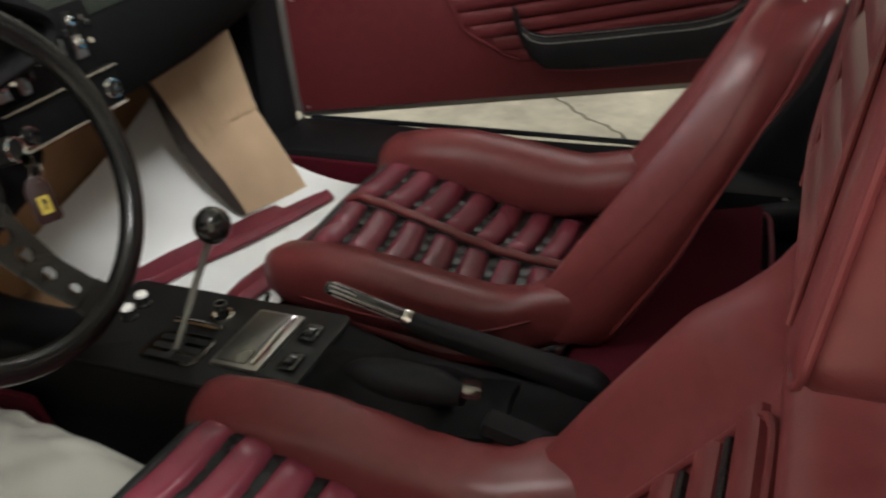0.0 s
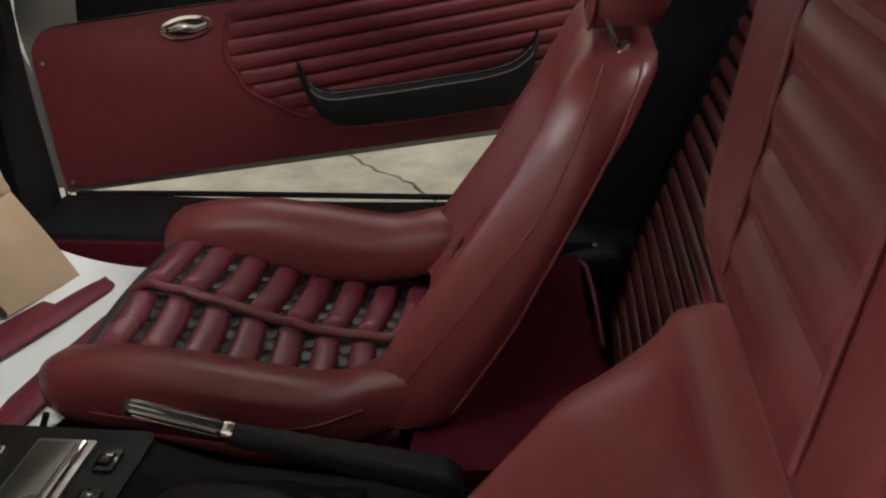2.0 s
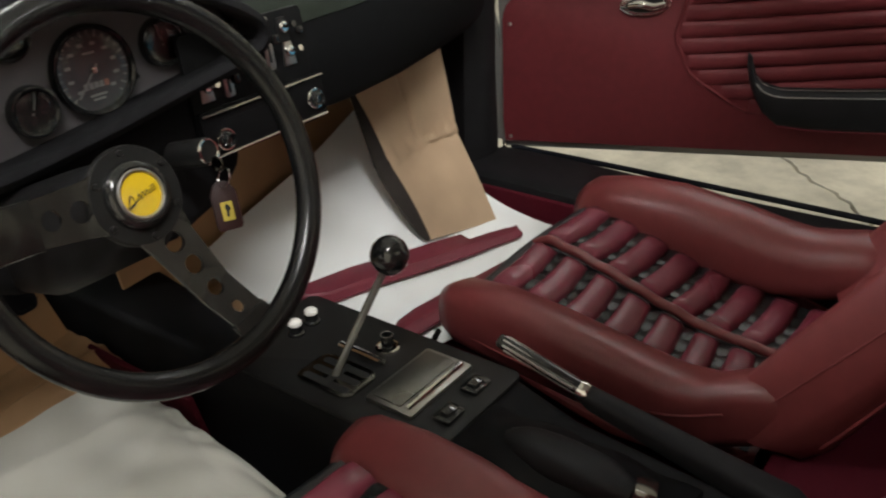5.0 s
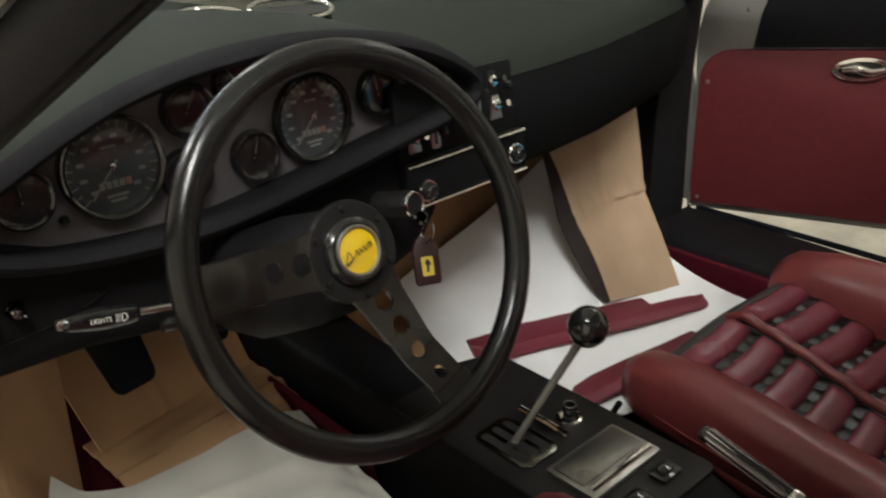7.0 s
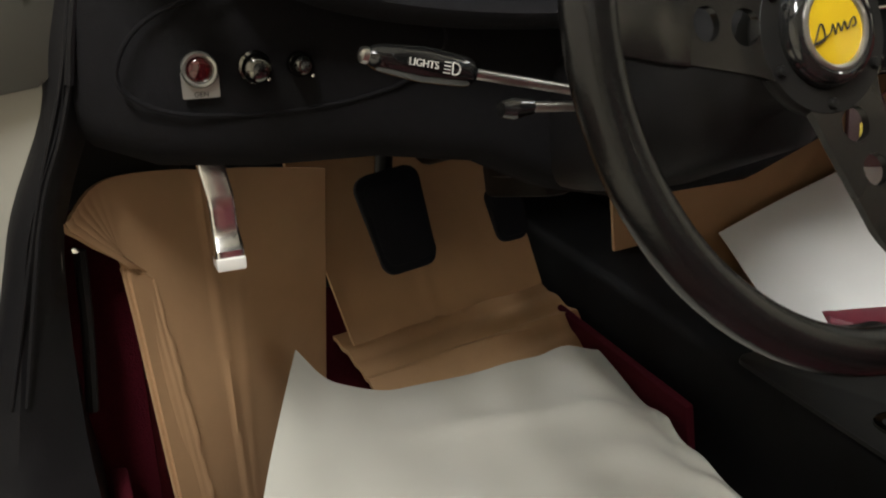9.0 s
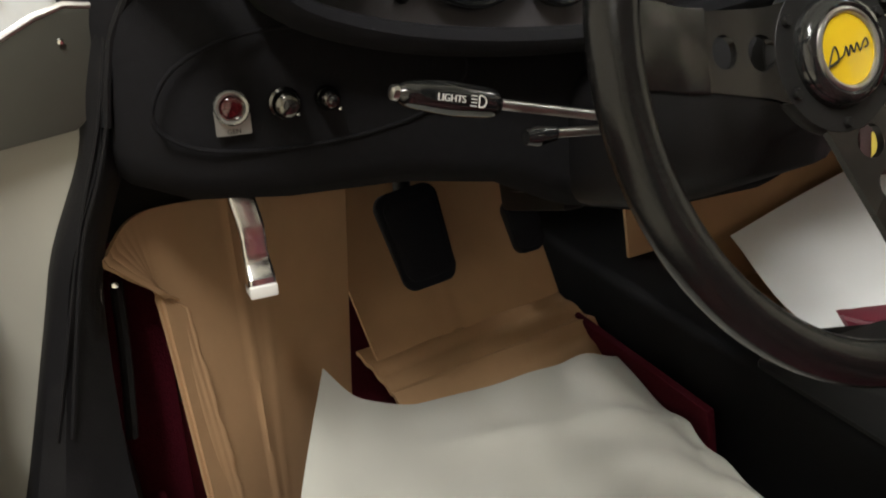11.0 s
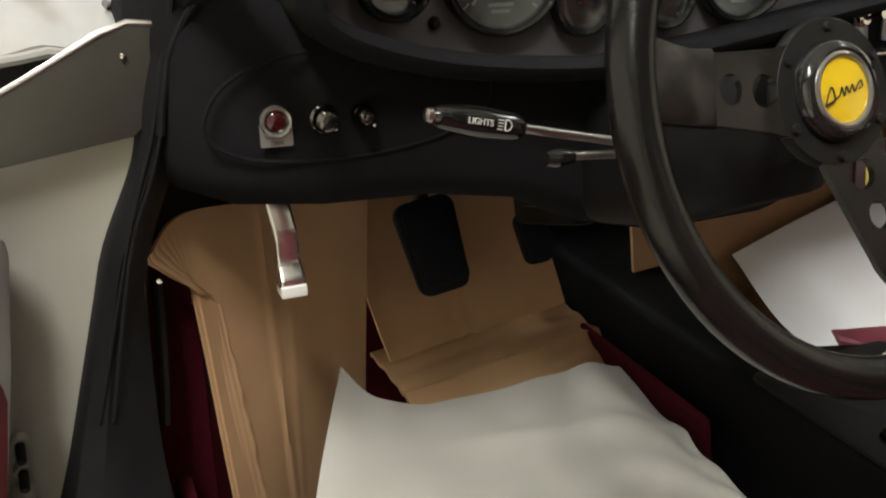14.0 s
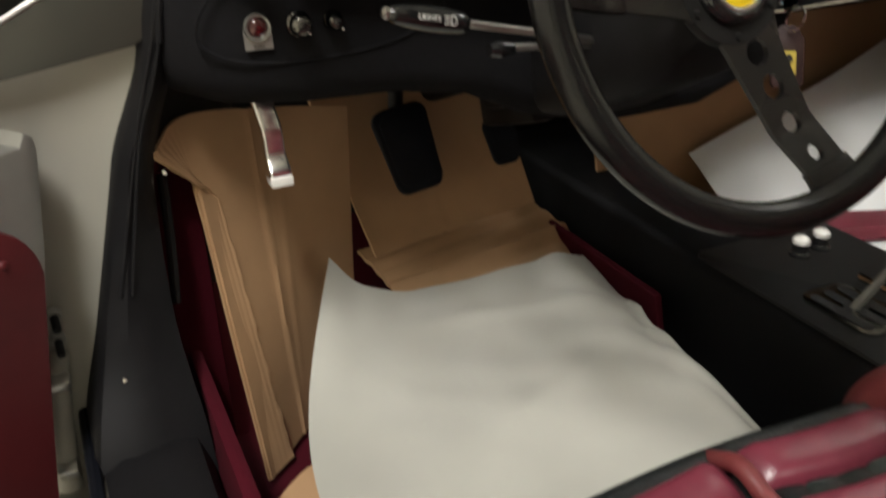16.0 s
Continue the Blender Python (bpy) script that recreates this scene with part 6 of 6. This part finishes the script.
    # driver side: white sheet over the seat's foot, curling at its corner
    def sheet_d(u, v):
        far = spline([(-0.571, 0.339, 0.405), (-0.535, 0.335, 0.365), (-0.479, 0.338, 0.338), (-0.38, 0.345, 0.334), (-0.30, 0.350, 0.335), (-0.243, 0.337, 0.327)], 49)[int(round(u * 48))]
        near = spline([(-0.672, 0.05, 0.300), (-0.61, -0.02, 0.306), (-0.45, -0.06, 0.310), (-0.30, -0.06, 0.306), (-0.266, -0.03, 0.300)], 49)[int(round(u * 48))]
        p = far.lerp(near, v)
        belly = -0.035 * math.sin(math.pi * v) * (1 - u) ** 2
        return p + Vector((-0.026 * math.sin(math.pi * v) * (1 - u) ** 3, 0, belly + 0.010 * math.sin(math.pi * v) * math.sin(math.pi * u) + wob(u, v, 2.4, 0.0035) + 0.0075 * (abs(math.sin(8 * (u + 0.6 * v))) - 0.6) * u + 0.0022 * math.sin(31 * u - 19 * v + 3 * math.sin(7 * v)) * u ** 1.5 + min(1, max(0, (u - 0.3) / 0.2)) * (0.009 * math.exp(-abs(v - 0.17 - 0.30 * (u - 0.4)) / 0.045) + 0.006 * math.exp(-abs(v - 0.52 + 0.55 * (u - 0.6)) / 0.04))))
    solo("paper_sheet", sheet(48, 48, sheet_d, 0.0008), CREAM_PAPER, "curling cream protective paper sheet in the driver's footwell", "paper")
    solo("floor_mat", box((-0.43, 0.12, 0.235), (0.36, 0.42, 0.07), 0.01), CARPET, "thick crimson carpet mat under the paper", "mat")
    # cardboard with a bent corner by the sill
    tops = spline([(-0.742, 0.235, 0.588), (-0.706, 0.280, 0.602), (-0.61, 0.355, 0.575), (-0.514, 0.418, 0.545)], 81)
    feet = spline([(-0.700, 0.225, 0.212), (-0.680, 0.252, 0.212), (-0.61, 0.330, 0.212), (-0.535, 0.395, 0.212)], 81)

    def card_1(u, v):
        i = int(round(u * 80))
        p = tops[i].lerp(feet[i], v)
        pinch = max(0, 1 - u / 0.30) * min(1, max(0, (v - 0.015) / 0.17))
        fold = 0.0032 * math.exp(-((u - 0.56 - 0.03 * v) / 0.010) ** 2) + 0.0012 * math.exp(-((u - 0.66 + 0.05 * v) / 0.012) ** 2)
        ribs = 0.0010 * math.sin(126 * u + 2 * math.sin(3 * v)) * max(0, 1 - u / 0.33) * max(0.25, 1 - 1.6 * v) + 0.0012 * math.sin(11 * v + 6 * u) * max(0, 1 - u / 0.6)
        rag = 0.0012 * math.sin(61 * v) * math.sin(23 * v + 1) * max(0, 1 - u / 0.06)
        return p + Vector((0.050 * pinch + rag, 0.050 * pinch - fold + ribs, 0.0))
    solo("cardboard_sheet", sheet(80, 60, card_1, 0.003), CARD, "buckled brown cardboard standing by the driver's sill", "cardboard")
    # cardboard behind the pedals: an upper sheet whose foot overlaps a lower one
    def card_2(u, v):
        p = Vector(mixp(mixp((-0.545, 0.57, 0.61), (-0.27, 0.61, 0.61), u), mixp((-0.490, 0.420, 0.350), (-0.256, 0.440, 0.367), u), v))
        p.z += 0.005 * math.exp(-((u - 0.42) / 0.016) ** 2) + 0.003 * math.exp(-((v - 0.62) / 0.02) ** 2)
        return p + Vector((0, 0, wob(u, v, 3, 0.002)))
    solo("cardboard_sheet", sheet(44, 36, card_2, 0.005), CARD, "brown cardboard leaning behind the pedals", "cardboard")
    def card_3(u, v):
        p = Vector(mixp(mixp((-0.500, 0.455, 0.340), (-0.245, 0.475, 0.352), u), mixp((-0.470, 0.30, 0.270), (-0.195, 0.31, 0.272), u), v))
        return p + Vector((0, 0, 0.012 * math.sin(math.pi * min(1, v * 1.3)) + 0.005 * math.exp(-((v - 0.45 + 0.05 * u) / 0.025) ** 2) + 0.0016 * math.sin(40 * v + 5 * u)))
    solo("cardboard_sheet", sheet(32, 40, card_3, 0.005), CARD, "creased brown cardboard on the driver's floor", "cardboard")
    solo("cardboard_scrap", sheet(8, 6, patch((-0.685, 0.20, 0.222), (-0.62, 0.235, 0.226), (-0.60, 0.08, 0.232), (-0.67, 0.06, 0.226), lambda u, v: (0, 0, 0.008 * math.sin(3 * u))), 0.005), CARD, "torn cardboard scrap on the crimson carpet", "cardboard")


build_footwells()


def build_pedals():
    for name, c, w, h, label in (("brake_pedal", (-0.446, 0.405, 0.486), 0.066, 0.100, "black rubber brake pedal before brown cardboard"), ("accelerator_pedal", (-0.316, 0.42, 0.470), 0.040, 0.060, "small black accelerator pedal")):
        root = thing(name, (c[0], c[1] + 0.05, c[2]), label, "pedal")
        M = facing(c, (-0.15, -1, 0.45)) @ pose(0, 0, 0, 0, 0, 11 if w > 0.05 else 8)
        out = rounded(w, h, 0.014) if w > 0.05 else rounded(w, h, 0.012)
        pad = part("pad", prism([(x * (1 - 0.16 * (y < 0) * 1), y) for x, y in out], 0.012, M, 0.004), RUBBER, root)
        part("pad_rim", prism([(x * (0.80 - 0.10 * (y < 0)), y * 0.84) for x, y in out], 0.0022, M @ Matrix.Translation((0, 0, 0.0112)), 0.0015), RUBBER, pad)
        part("arm", tube([M @ Vector((0, 0.0, 0.0)), M @ Vector((0.005, 0.05, -0.015)), (c[0] + 0.02, c[1] + 0.05, c[2] + 0.16)], 0.009, 10, 12, up=(1, 0, 0)), SATIN_BLACK, root)


build_pedals()


def build_release():
    root = thing("bonnet_release", (-0.643, 0.245, 0.54), "polished chrome release handle hanging below the dash", "handle")
    rings = []
    for x, y, z, w, t in ((-0.6455, 0.252, 0.645, 0.0095, 0.004), (-0.6440, 0.244, 0.612, 0.0095, 0.004), (-0.6420, 0.236, 0.596, 0.0095, 0.0042), (-0.6410, 0.2345, 0.584, 0.0092, 0.0045), (-0.6405, 0.2375, 0.574, 0.0092, 0.0045), (-0.6400, 0.2365, 0.566, 0.0096, 0.0055), (-0.6400, 0.230, 0.558, 0.0100, 0.0075), (-0.6400, 0.231, 0.550, 0.0100, 0.0085)):
        rings.append([Vector((x + px, y - py, z)) for px, py in rounded(2 * w, 2 * t, 0.003, 3)])
    part("handle_bar", loft(rings), POLISHED, root)
    part("handle_end", box((-0.6400, 0.2285, 0.5485), (0.0200, 0.016, 0.009), 0.0015), WHITE_PLASTIC, root)


build_release()
